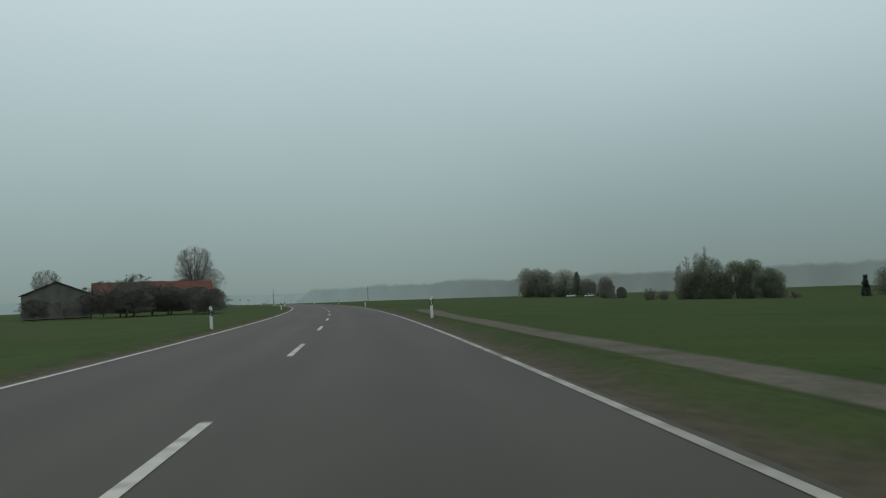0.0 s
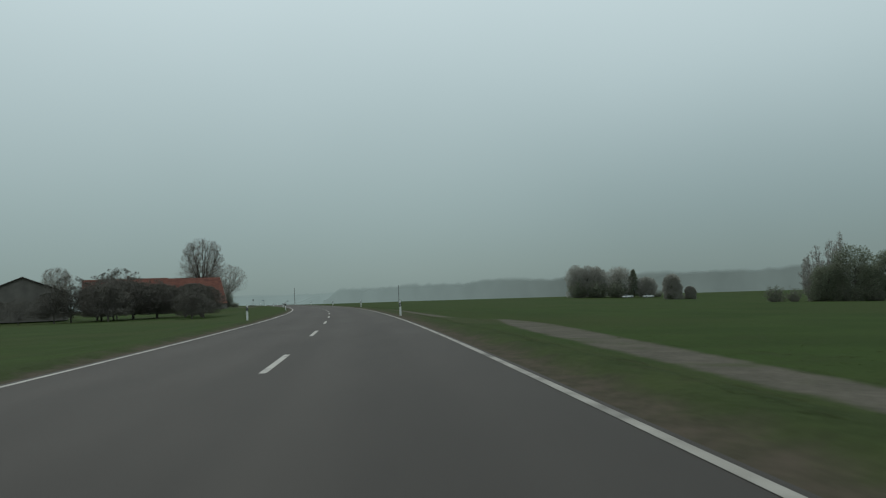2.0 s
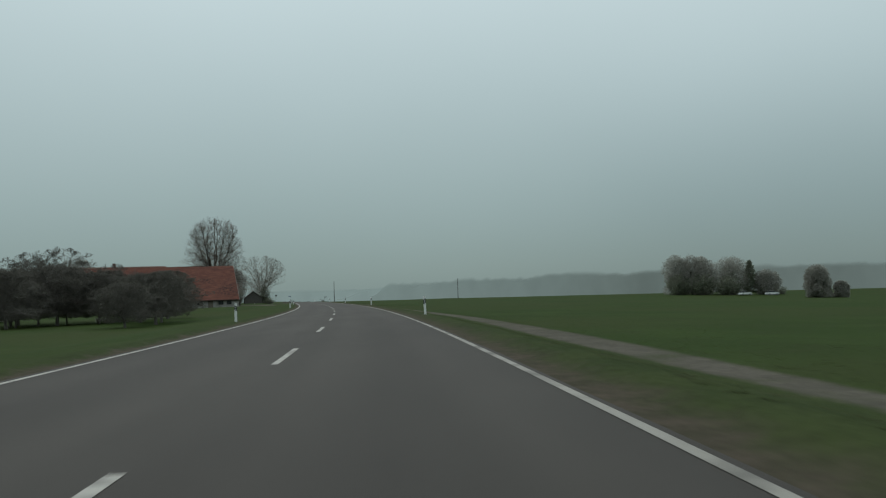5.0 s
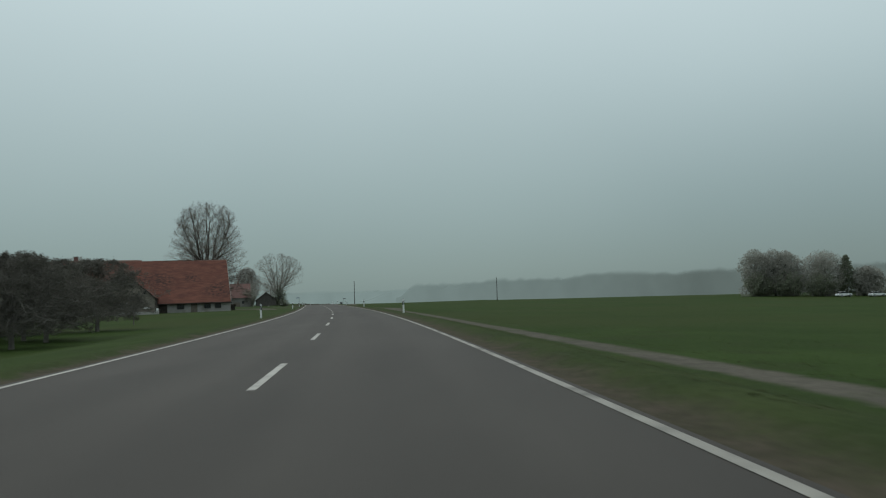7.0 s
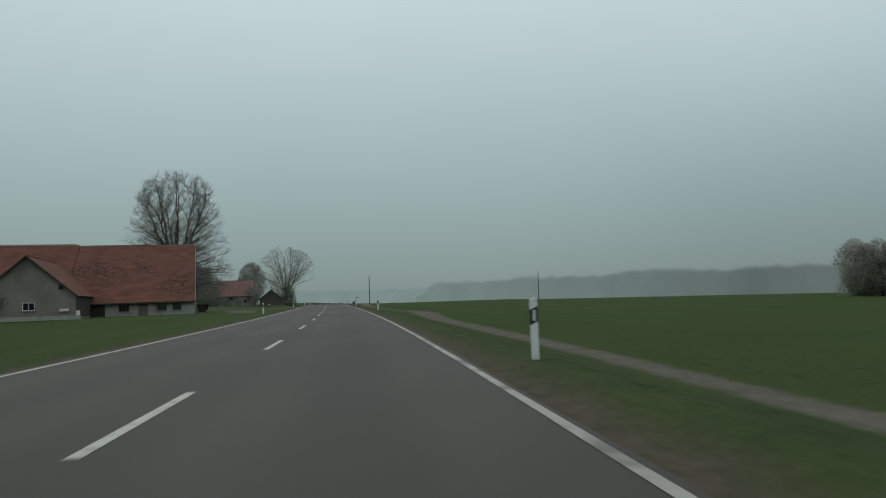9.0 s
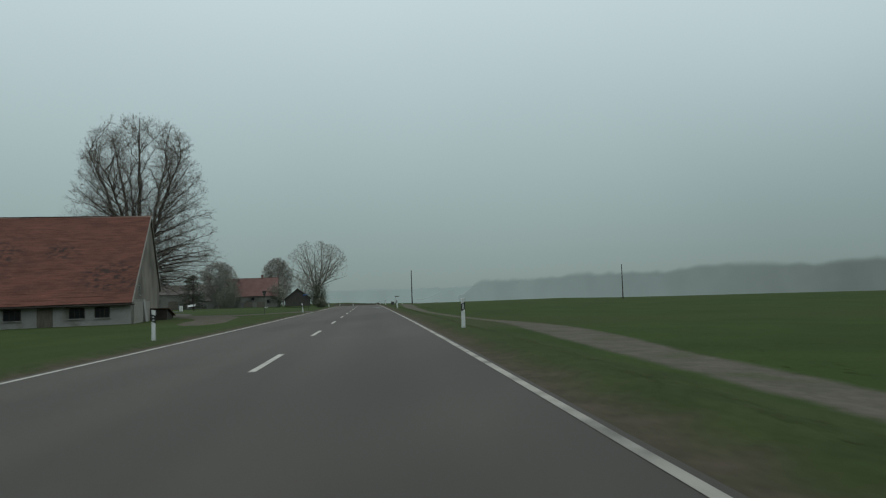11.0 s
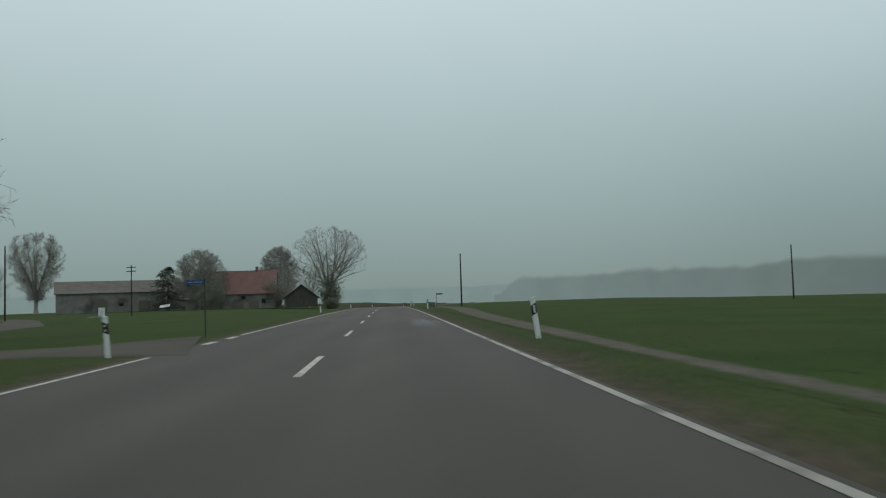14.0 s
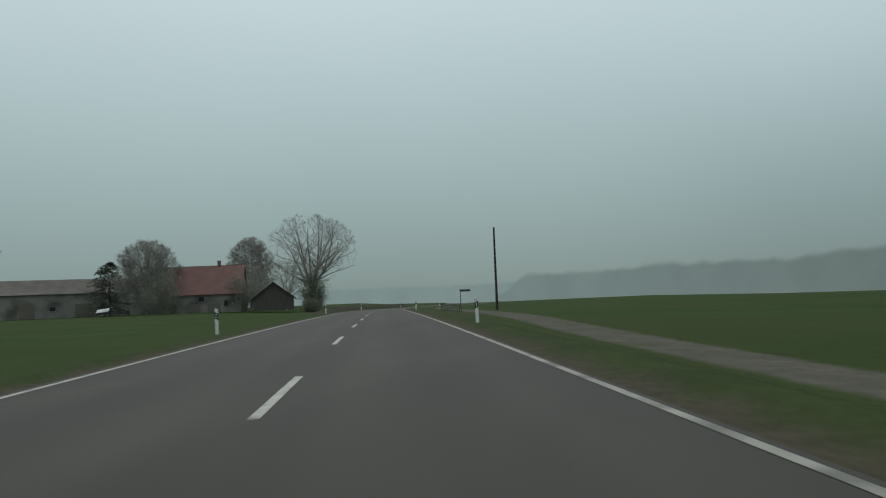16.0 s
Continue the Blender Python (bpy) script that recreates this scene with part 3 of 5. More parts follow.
ground_sheet()
ROAD_Y = [-40 + 3 * i for i in range(240)]
road = tagged(strip("road", ROAD_Y, -3.92, 3.80, 0.0, M_ROADWAY, thick=0.12, n_lat=8, wobble=0.03), "grey worn asphalt country road", "road", kind="structure")


def marking(name, s0, s1, lat, width, paint=None):
    n = max(1, int((s1 - s0) / 1.0))
    ys = [y_at(s0 + (s1 - s0) * i / n) for i in range(n + 1)]
    return strip(name, ys, lat - width / 2, lat + width / 2, 0.005, paint or M_PAINT, parent=road, wobble=0.006)


# edge lines: whole on one side, broken for the junction on the other
S_FIRST = s_at(15.35)
for k in range(-5, 48):
    marking("centre_dash", S_FIRST + STEP * k, S_FIRST + STEP * k + 4.0, 0.0, 0.12)
for k in range(14):
    marking("edge_line", s_at(-40) + 50 * k, s_at(-40) + 50 * (k + 1) if k < 13 else s_at(675), 3.66, 0.11, M_EDGEPAINT)
JUNCTION = (295.0, 305.0)
marking("edge_line", s_at(-40), s_at(JUNCTION[0]), -3.71, 0.11)
marking("edge_line", s_at(JUNCTION[1]), s_at(675), -3.71, 0.11)
for k in range(3):
    marking("edge_dash", s_at(JUNCTION[0]) + 1.6 + 3.05 * k, s_at(JUNCTION[0]) + 2.95 + 3.05 * k, -3.66, 0.22)

# ---------------------------------------------------------------- trees
class Wood:
    """Collects tapered tubes and leaves as plain vertices and faces."""

    def __init__(self):
        self.v, self.f = [], []

    def tube(self, pts, radii, sides):
        base = len(self.v)
        for i, (p, r) in enumerate(zip(pts, radii)):
            d = (pts[min(i + 1, len(pts) - 1)] - pts[max(i - 1, 0)]).normalized()
            a = d.orthogonal().normalized()
            b = d.cross(a)
            for k in range(sides):
                t = 2 * math.pi * k / sides
                self.v.append(p + (a * math.cos(t) + b * math.sin(t)) * r)
        for i in range(len(pts) - 1):
            for k in range(sides):
                k2 = (k + 1) % sides
                self.f.append((base + i * sides + k, base + i * sides + k2, base + (i + 1) * sides + k2, base + (i + 1) * sides + k))

    def leaf(self, p, size, rng):
        a = Vector((rng.gauss(0, 1), rng.gauss(0, 1), rng.gauss(0, 1))).normalized()
        b = a.orthogonal().normalized()
        b = (b * math.cos(1.3) + a.cross(b) * math.sin(rng.uniform(-2, 2))).normalized()
        base = len(self.v)
        self.v += [p - a * size, p + b * size * 0.55, p + a * size, p - b * size * 0.55]
        self.f.append((base, base + 1, base + 2, base + 3))


def wiggly(p, d, length, n, rng, bend, lift):
    pts = [p]
    for i in range(n):
        d = (d + Vector((rng.gauss(0, bend), rng.gauss(0, bend), rng.gauss(0, bend) + lift))).normalized()
        pts.append(pts[-1] + d * (length / n))
    return pts


class Crown:
    """The room that a crown fills: a radius for each height, with lumps."""

    def __init__(self, z0, z1, radius, outline, lumps, seed, squash, lean):
        self.z0, self.z1, self.radius, self.outline = z0, z1, radius, outline
        self.lumps, self.seed, self.squash, self.lean = lumps, seed, squash, lean

    def out(self, p):
        f = (p.z - self.z0) / (self.z1 - self.z0)
        if f > 1 or f < -0.05:
            return True
        q = self.outline
        r = q[-1][1]
        for (f0, r0), (f1, r1) in zip(q, q[1:]):
            if f <= f1:
                r = r0 + (r1 - r0) * max(f - f0, 0) / (f1 - f0)
                break
        x, y = p.x - self.lean * p.z, p.y / self.squash
        h = math.hypot(x, y)
        if h < 1e-4:
            return False
        q = Vector((x / h * 2.2 + self.seed, y / h * 2.2, f * 4.5))
        r *= self.radius * (1 + self.lumps * (noise.noise(q) + 0.5 * noise.noise(q * 2.7)))
        return h > r

    def grow(self, p, d, length, n, rng, bend, pull, turn_up=0.0):
        """A branch that stops where the crown ends; pull bends it up or down, turn_up lifts its tip."""
        pts = [p]
        s = length / n
        for i in range(n):
            d = (d + Vector((rng.gauss(0, bend), rng.gauss(0, bend), rng.gauss(0, bend * 0.7) + pull + turn_up * i / n))).normalized()
            nxt = pts[-1] + d * s
            if self.out(nxt):
                nxt = pts[-1] + d * s * 0.35
                if i == 0 or not self.out(nxt):
                    pts.append(nxt)
                break
            pts.append(nxt)
        return pts


def along(pts, f):
    """A point at the fraction f of a line of points, and the way that the line goes there."""
    g_ = f * (len(pts) - 1)
    i = min(int(g_), len(pts) - 2)
    return pts[i].lerp(pts[i + 1], g_ - i), (pts[i + 1] - pts[i]).normalized()


def taper(r0, r1, n):
    return [r0 + (r1 - r0) * i / max(n - 1, 1) for i in range(n)]


DOME = ((0, 0.7), (0.2, 0.95), (0.5, 1.0), (0.75, 0.86), (0.9, 0.62), (1.0, 0.2))
FAN = ((0, 0.3), (0.12, 0.8), (0.3, 1.0), (0.55, 0.98), (0.75, 0.84), (0.9, 0.6), (1.0, 0.25))
LOW = ((0, 0.7), (0.2, 0.95), (0.4, 1.0), (0.65, 0.85), (0.85, 0.58), (1.0, 0.2))


def tree(name, place, height, spread, seed, label, foot=0.15, fork=0.15, leaders=5, fan=0.3, outline=DOME, side=12, subs=8, twigs=6, ends=3, rise=(0.35, 1.2),
         pull=0.04, turn_up=0.0, trunk_r=None, thin=1.0, lean=0.0, squash=1.0, lumps=0.2, twig_mat=None, bark=None, leaf_mat=None, leaves=0, leaf_size=0.12,
         group="", category="tree", twig_len=None, crook=0.11):
    rng = random.Random(seed)
    x, y = place
    base = thing(name, Matrix.Translation((x, y, land(x, y) - 0.05)), label, category, group)
    trunk, crown, foliage = Wood(), Wood(), Wood()
    room = Crown(height * foot, height, spread / 2, outline, lumps, seed * 1.7, squash, lean)
    r0 = trunk_r or height * 0.022
    tl = twig_len or height * 0.05
    zf = height * fork
    stem = wiggly(Vector((0, 0, -0.2)), Vector((lean, 0, 1)).normalized(), zf + 0.2, 4, rng, 0.03, 0.05)
    trunk.tube(stem, [r0 * 1.35, r0 * 1.05, r0, r0 * 0.97, r0 * 0.95], 9)
    top = stem[-1]
    for s in range(leaders):
        a = s * 2.399 + rng.uniform(-0.3, 0.3)
        tilt = fan * (0.15 if s == 0 else 0.3 + 0.8 * ((s * 0.618) % 1))
        d = Vector((math.cos(a) * tilt + lean, math.sin(a) * tilt, 1)).normalized()
        start = stem[3].lerp(top, rng.random()) if s else top
        lead = [start]
        ll = (height - start.z) * 1.25
        for i in range(14):
            d = (d + Vector((rng.gauss(0, 0.07), rng.gauss(0, 0.07), 0.03))).normalized()
            nxt = lead[-1] + d * ll / 14
            if nxt.z > room.z0 + 0.3 * (height - room.z0) and room.out(nxt):
                break
            lead.append(nxt)
        if len(lead) < 3:
            continue
        lr = taper(r0 * rng.uniform(0.5, 0.66) if leaders > 1 else r0 * 0.9, 0.02 * thin, len(lead))
        trunk.tube(lead, lr, 7)
        for u in range(side):
            f = 0.06 + 0.93 * (u + rng.random() * 0.8) / side
            p, dl = along(lead, min(f, 0.995))
            if p.z < room.z0 - 0.02 * height:
                continue
            az = u * 2.399 + s * 1.1 + rng.uniform(-0.5, 0.5)
            out = Vector((p.x - lean * p.z, p.y, 0)) / (spread * 0.25)
            hd = (Vector((math.cos(az), math.sin(az), 0)) + out * 0.45).normalized()
            e = (hd + Vector((0, 0, rise[0] + (rise[1] - rise[0]) * f + rng.uniform(-0.15, 0.15))) + dl * 0.25).normalized()
            ln = spread * 0.5 * rng.uniform(0.75, 1.2) * (1.15 - 0.5 * f)
            b1 = room.grow(p, e, ln, 9, rng, crook, pull - 0.04 * (1 - f), turn_up)
            if len(b1) < 3:
                continue
            r1 = max(lr[min(int(f * len(lr)), len(lr) - 1)] * 0.5, 0.022 * thin)
            trunk.tube(b1, taper(r1, 0.014 * thin, len(b1)), 5)
            for w in range(subs):
                g_ = 0.15 + 0.85 * (w + rng.random()) / subs
                p2, d2 = along(b1, min(g_, 0.99))
                o = Vector((rng.gauss(0, 1), rng.gauss(0, 1), rng.gauss(0.15, 0.7))).normalized()
                e2 = (d2 * 0.7 + o * 0.95).normalized()
                b2 = room.grow(p2, e2, ln * rng.uniform(0.22, 0.48) * (1.15 - 0.5 * g_), 4, rng, 0.15, 0.04)
                r2 = max(r1 * (1 - 0.7 * g_) * 0.5, 0.011 * thin)
                crown.tube(b2, taper(r2, 0.008 * thin, len(b2)), 4)
                for v in range(twigs):
                    p3, d3 = along(b2, 0.12 + 0.88 * min((v + rng.random()) / twigs, 0.99))
                    o = Vector((rng.gauss(0, 1), rng.gauss(0, 1), rng.gauss(0.2, 0.8))).normalized()
                    b3 = room.grow(p3, (d3 * 0.8 + o).normalized(), tl * rng.uniform(0.6, 1.3), 3, rng, 0.17, 0.03)
                    crown.tube(b3, taper(0.0085 * thin, 0.005 * thin, len(b3)), 3)
                    for z in range(ends):
                        p4, d4 = along(b3, rng.uniform(0.3, 0.98))
                        o = Vector((rng.gauss(0, 1), rng.gauss(0, 1), rng.gauss(0.15, 0.8))).normalized()
                        b4 = p4 + (d4 * 0.7 + o).normalized() * tl * rng.uniform(0.25, 0.6)
                        crown.tube([p4, b4], [0.0065 * thin, 0.003 * thin], 3)
                        for l in range(leaves):
                            foliage.leaf(p4.lerp(b4, rng.random()) + Vector((rng.gauss(0, 1), rng.gauss(0, 1), rng.gauss(0, 1))) * leaf_size * 0.7, leaf_size * rng.uniform(0.6, 1.3), rng)
    mesh_object("trunk", trunk.v, trunk.f, bark or M_BARK, base, smooth=True)
    mesh_object("crown", crown.v, crown.f, twig_mat or M_TWIG, base)
    if leaves:
        mesh_object("foliage", foliage.v, foliage.f, leaf_mat or M_LEAF, base)
    return base


LIME = ((0.06, 0.55), (0.13, 0.86), (0.24, 1.0), (0.38, 0.98), (0.52, 0.91), (0.62, 0.82), (0.73, 0.73), (0.84, 0.67), (0.91, 0.58), (0.96, 0.42), (1.0, 0.10))

ROUND = ((0.16, 0.35), (0.26, 0.80), (0.40, 0.98), (0.55, 1.0), (0.70, 0.90), (0.83, 0.72), (0.92, 0.50), (0.97, 0.30), (1.0, 0.08))


def dome_tree(name, place, height, spread, seed, label, outline, boughs=225, leaders=8, thick=1.0, bark=None, twig_mat=None):
    """A big bare tree whose boughs all reach a rounded outline: upright leaders, boughs that curve out to the rim, and fine twigs."""
    rng = random.Random(seed)
    x, y = place
    base = thing(name, Matrix.Translation((x, y, land(x, y) - 0.05)), label, "tree")
    trunk, crown = Wood(), Wood()

    def rim(f, az):
        r = outline[-1][1]
        for (f0, r0), (f1, r1) in zip(outline, outline[1:]):
            if f <= f1:
                r = r0 + (r1 - r0) * max(f - f0, 0) / (f1 - f0)
                break
        q = Vector((math.cos(az) * 1.6 + seed, math.sin(az) * 1.6, f * 5))
        return spread / 2 * r * (1 + 0.10 * noise.noise(q) + 0.06 * noise.noise(q * 3))

    def within(p):
        f = p.z / height
        return outline[0][0] - 0.03 < f < 1.0 and math.hypot(p.x, p.y) < rim(f, math.atan2(p.y, p.x)) * 1.04

    def arc(p, c, q, n, jitter):
        out = []
        for i in range(n + 1):
            t = i / n
            v = p * (1 - t) ** 2 + c * 2 * t * (1 - t) + q * t * t
            out.append(v + Vector((rng.gauss(0, 1), rng.gauss(0, 1), rng.gauss(0, 1))) * jitter * math.sin(math.pi * t) if 0 < i < n else v)
        return out

    fork = height * max(0.17, outline[0][0])
    stem = wiggly(Vector((0, 0, -0.2)), Vector((0.02, 0, 1)).normalized(), fork + 0.2, 4, rng, 0.02, 0.05)
    trunk.tube(stem, [q * min(1.0, height / 22) for q in (0.92, 0.70, 0.62, 0.60, 0.58)], 12)
    lead = []
    for s in range(leaders):
        az = s * 2.399 + 0.4
        f = 0.97 - 0.04 * s if s else 0.995
        out = rim(f, az) * 0.88 if s else 0.2
        tip = Vector((math.cos(az) * out, math.sin(az) * out, height * f))
        pts = arc(stem[-1] - Vector((0, 0, 0.5 * (s % 2))), Vector((math.cos(az) * out * 0.42, math.sin(az) * out * 0.42, height * 0.5)), tip, 14, 0.08)
        lead.append(pts)
        trunk.tube(pts, [min(thick, 1.2) * height / 24 * (0.30 * (1 - i / 14.6) ** 1.05 + 0.012) for i in range(15)], 8)
    for u in range(boughs):
        f = 0.075 + 0.90 * ((u + rng.random()) / boughs) ** 0.92
        az = u * 2.399 + rng.uniform(-0.25, 0.25)
        r = rim(f, az) * (1.0 if u % 5 < 3 else rng.uniform(0.45, 0.85))
        tip = Vector((math.cos(az) * r, math.sin(az) * r, height * f))
        drop = r * (1.15 * f - 0.20)
        za = min(max(tip.z - drop, fork + 0.4), height * 0.93)
        starts = [min(q, key=lambda v: abs(v.z - za)) for q in lead]
        p = min(starts, key=lambda v: (v - tip).length * rng.uniform(0.85, 1.15))
        away = tip - p
        mid = p.lerp(tip, 0.5) + Vector((0, 0, away.length * (0.16 - 0.22 * f) * rng.uniform(0.5, 1.3)))
        mid += Vector((-away.y, away.x, 0)) * rng.uniform(-0.12, 0.12)
        b1 = arc(p, mid, tip, 10, 0.11)
        r1 = 0.020 + 0.0095 * away.length * rng.uniform(0.8, 1.15)
        trunk.tube(b1, taper(r1, 0.010, 11), 5)
        subs = 6 + int(away.length * 1.2)
        for w in range(subs):
            g = 0.18 + 0.82 * (w + rng.random()) / subs
            p2, d2 = along(b1, min(g, 0.995))
            o = Vector((rng.gauss(0, 1), rng.gauss(0, 1), rng.gauss(0.1, 0.8))).normalized()
            e2 = (d2 * 0.75 + o * 0.9).normalized()
            l2 = rng.uniform(0.9, 2.5) * (1.1 - 0.45 * g)
            b2 = [p2]
            for i in range(4):
                e2 = (e2 + Vector((rng.gauss(0, 0.15), rng.gauss(0, 0.15), rng.gauss(0.05, 0.13)))).normalized()
                nxt = b2[-1] + e2 * l2 / 4
                if not within(nxt):
                    break
                b2.append(nxt)
            if len(b2) < 2:
                continue
            crown.tube(b2, taper(max(r1 * 0.42 * (1 - 0.6 * g), 0.010), 0.006, len(b2)), 4)
            for v in range(6):
                p3, d3 = along(b2, 0.1 + 0.9 * min((v + rng.random()) / 6, 0.99))
                o = Vector((rng.gauss(0, 1), rng.gauss(0, 1), rng.gauss(0.2, 0.8))).normalized()
                e3 = (d3 * 0.8 + o).normalized()
                b3 = p3 + e3 * rng.uniform(0.45, 1.0)
                crown.tube([p3, p3.lerp(b3, 0.5) + o * 0.04, b3], [0.0075 * thick, 0.006 * thick, 0.004 * thick], 3)
                for z in range(2):
                    p4 = p3.lerp(b3, rng.uniform(0.3, 0.95))
                    o = Vector((rng.gauss(0, 1), rng.gauss(0, 1), rng.gauss(0.15, 0.8))).normalized()
                    crown.tube([p4, p4 + (e3 * 0.7 + o).normalized() * rng.uniform(0.2, 0.5)], [0.0055 * thick, 0.003 * thick], 3)
    mesh_object("trunk", trunk.v, trunk.f, bark or M_LIMEBARK, base, smooth=True)
    mesh_object("crown", crown.v, crown.f, twig_mat or M_LIMETWIG, base)
    return base


def leafy_tree(name, place, height, width, seed, label, mat, leaves=5200, leaf_size=0.15, group="", squash=1.0):
    """A dense leafy tree: limbs that reach into rounded clumps of small leaves, down to the ground."""
    rng = random.Random(seed)
    x, y = place
    base = thing(name, Matrix.Translation((x, y, land(x, y) - 0.05)), label, "tree", group)
    trunk, crown = Wood(), Wood()
    stem = wiggly(Vector((0, 0, -0.2)), Vector((0, 0, 1)), height * 0.75, 6, rng, 0.05, 0.05)
    trunk.tube(stem, taper(height * 0.022, height * 0.006, len(stem)), 8)
    clumps = []
    n = 26
    for i in range(n):
        f = (i + 0.5) / n
        z = height * (0.07 + 0.82 * f)
        reach = width / 2 * (1.0 if f < 0.5 else math.sqrt(max(0.10, 1 - ((f - 0.5) / 0.56) ** 2)))
        r = min(width * rng.uniform(0.16, 0.25), height * 0.22)
        a = i * 2.399 + rng.uniform(-0.4, 0.4)
        d = max(reach - r * 0.55, 0) * math.sqrt(rng.uniform(0.4, 1.0))
        clumps.append((Vector((math.cos(a) * d, math.sin(a) * d * squash, min(z, height - r * 0.95))), r))
    for c, r in clumps:
        p, way = along(stem, min(max(c.z / height * 0.9, 0.05), 0.98))
        limb = [p, p.lerp(c, 0.5) - Vector((0, 0, 0.06 * r)), c]
        trunk.tube(limb, taper(height * 0.009, height * 0.003, 3), 5)
        for j in range(5):
            e = Vector((rng.gauss(0, 1), rng.gauss(0, 1), rng.gauss(0.3, 1))).normalized()
            trunk.tube([c - e * r * 0.2, c + e * r * rng.uniform(0.7, 1.0)], [0.02, 0.008], 3)
        for j in range(int(leaves * (r * r) / sum(q * q for _, q in clumps))):
            e = Vector((rng.gauss(0, 1), rng.gauss(0, 1), rng.gauss(0, 1))).normalized()
            lump = 1 + 0.30 * noise.noise(e * 2.1 + c)
            crown.leaf(c + e * r * lump * (1 - 0.5 * rng.random() ** 1.6), leaf_size * rng.uniform(0.6, 1.4), rng)
    mesh_object("trunk", trunk.v, trunk.f, M_BARK, base, smooth=True)
    mesh_object("foliage", crown.v, crown.f, mat, base)
    return base


def conifer(name, place, height, spread, seed, label, mat=None, group="", shape=0.8):
    rng = random.Random(seed)
    x, y = place
    base = thing(name, Matrix.Translation((x, y, land(x, y) - 0.05)), label, "conifer", group)
    trunk, needles = Wood(), Wood()
    trunk.tube([Vector((0, 0, -0.1)), Vector((0, 0, height * 0.5)), Vector((0, 0, height * 0.98))], [height * 0.02, height * 0.013, 0.02], 7)
    rows = int(height * 3)
    for i in range(rows):
        z = height * (0.08 + 0.9 * i / rows)
        r = spread / 2 * (1 - i / rows) ** shape * rng.uniform(0.72, 1.12) * (0.82 + 0.18 * math.cos(i * 2.1)) + 0.15
        for k in range(9):
            a = rng.uniform(0, 6.28)
            tip = Vector((math.cos(a) * r, math.sin(a) * r, z - r * 0.18))
            trunk.tube([Vector((0, 0, z)), tip], [0.03, 0.01], 3)
            for j in range(10):
                f = 0.25 + 0.75 * j / 9
                needles.leaf(Vector((0, 0, z)).lerp(tip, f) + Vector((rng.gauss(0, 0.1), rng.gauss(0, 0.1), rng.gauss(-0.05, 0.1))), rng.uniform(0.16, 0.34), rng)
    mesh_object("trunk", trunk.v, trunk.f, M_BARK, base)
    mesh_object("foliage", needles.v, needles.f, mat or M_DARKLEAF, base)
    return base


def bush(name, place, width, height, seed, label, mat=None, twig_mat=None, leaves=4, density=1.0, group="", depth=1.0, category="bush", leaf_size=None):
    """Many stems from one stool, with small leaves."""
    rng = random.Random(seed)
    x, y = place
    base = thing(name, Matrix.Translation((x, y, land(x, y) - 0.05)), label, category, group)
    stems, leaf = Wood(), Wood()
    n = int(26 * density * max(1, width / 2.5))
    for i in range(n):
        a = rng.uniform(0, 6.28)
        r = width / 2 * math.sqrt(rng.random())
        root = Vector((math.cos(a) * r * 0.45, math.sin(a) * r * 0.45 * depth, 0))
        tip = Vector((math.cos(a) * r, math.sin(a) * r * depth, height * math.sqrt(max(0.12, 1 - (r / (width / 2)) ** 2 * 0.85)) * rng.uniform(0.75, 1.05)))
        d = (tip - root)
        pts = wiggly(root, d.normalized(), d.length, 4, rng, 0.08, 0.03)
        stems.tube(pts, [0.05, 0.04, 0.03, 0.02, 0.01], 4)
        for k in range(9):
            q = pts[rng.choice((1, 2, 3, 4))]
            e = Vector((rng.gauss(0, 1), rng.gauss(0, 1), rng.gauss(0.3, 0.7))).normalized()
            ln = height * rng.uniform(0.12, 0.28)
            stems.tube([q, q + e * ln * 0.6, q + e * ln + Vector((0, 0, 0.05))], [0.015, 0.011, 0.005], 3)
            for l in range(leaves):
                leaf.leaf(q + e * ln * rng.random() + Vector((rng.gauss(0, 1), rng.gauss(0, 1), rng.gauss(0, 1))) * 0.05 * height, (leaf_size or 0.035 * height) * rng.uniform(0.6, 1.3), rng)
    mesh_object("branchwork", stems.v, stems.f, twig_mat or M_ORCHARD, base)
    if leaves:
        mesh_object("foliage", leaf.v, leaf.f, mat or M_DARKLEAF, base)
    return base


# the great lime beside the farmhouse
dome_tree("lime_tree", (-64.0, 305.0), 23.5, 17.6, 11, "tall bare lime tree beside the farmhouse gable", LIME, thick=1.35)
for sx, sy, sw, sh, seed in ((-74.0, 314.0, 5.0, 4.0, 71), (-79.0, 318.0, 6.0, 5.0, 72)):
    bush("bare_shrub", (sx, sy), sw, sh, seed, "grey bare shrub behind the farmhouse", twig_mat=M_PALETWIG, leaves=0, density=1.3, group="bare shrubs")

# old fruit trees in the meadow before the farmhouse
ORCHARD = [(-34.9, 183.5, 5.6, 8.6), (-61.0, 214.9, 11.2, 12.0), (-37.2, 191.5, 5.7, 9.0), (-50.8, 194.0, 7.2, 9.2), (-52.5, 215.2, 8.4, 9.2), (-41.4, 196.0, 5.8, 7.6), (-52.5, 186.0, 6.6, 8.6), (-60.5, 189.5, 8.8, 8.6),
           (-62.5, 187.0, 5.6, 7.0), (-47.1, 197.2, 6.3, 7.5), (-67.0, 183.0, 5.0, 6.0), (-44.5, 214.2, 7.0, 9.0), (-34.8, 175.0, 4.4, 5.6), (-57.2, 202.0, 9.8, 10.5), (-74.5, 186.0, 5.0, 7.0),
           (-49.8, 206.0, 7.0, 9.0), (-54.4, 191.5, 8.2, 8.8), (-57.0, 195.0, 7.0, 9.0), (-61.5, 205.0, 6.6, 9.0), (-52.5, 200.0, 8.0, 8.6)]
old = []
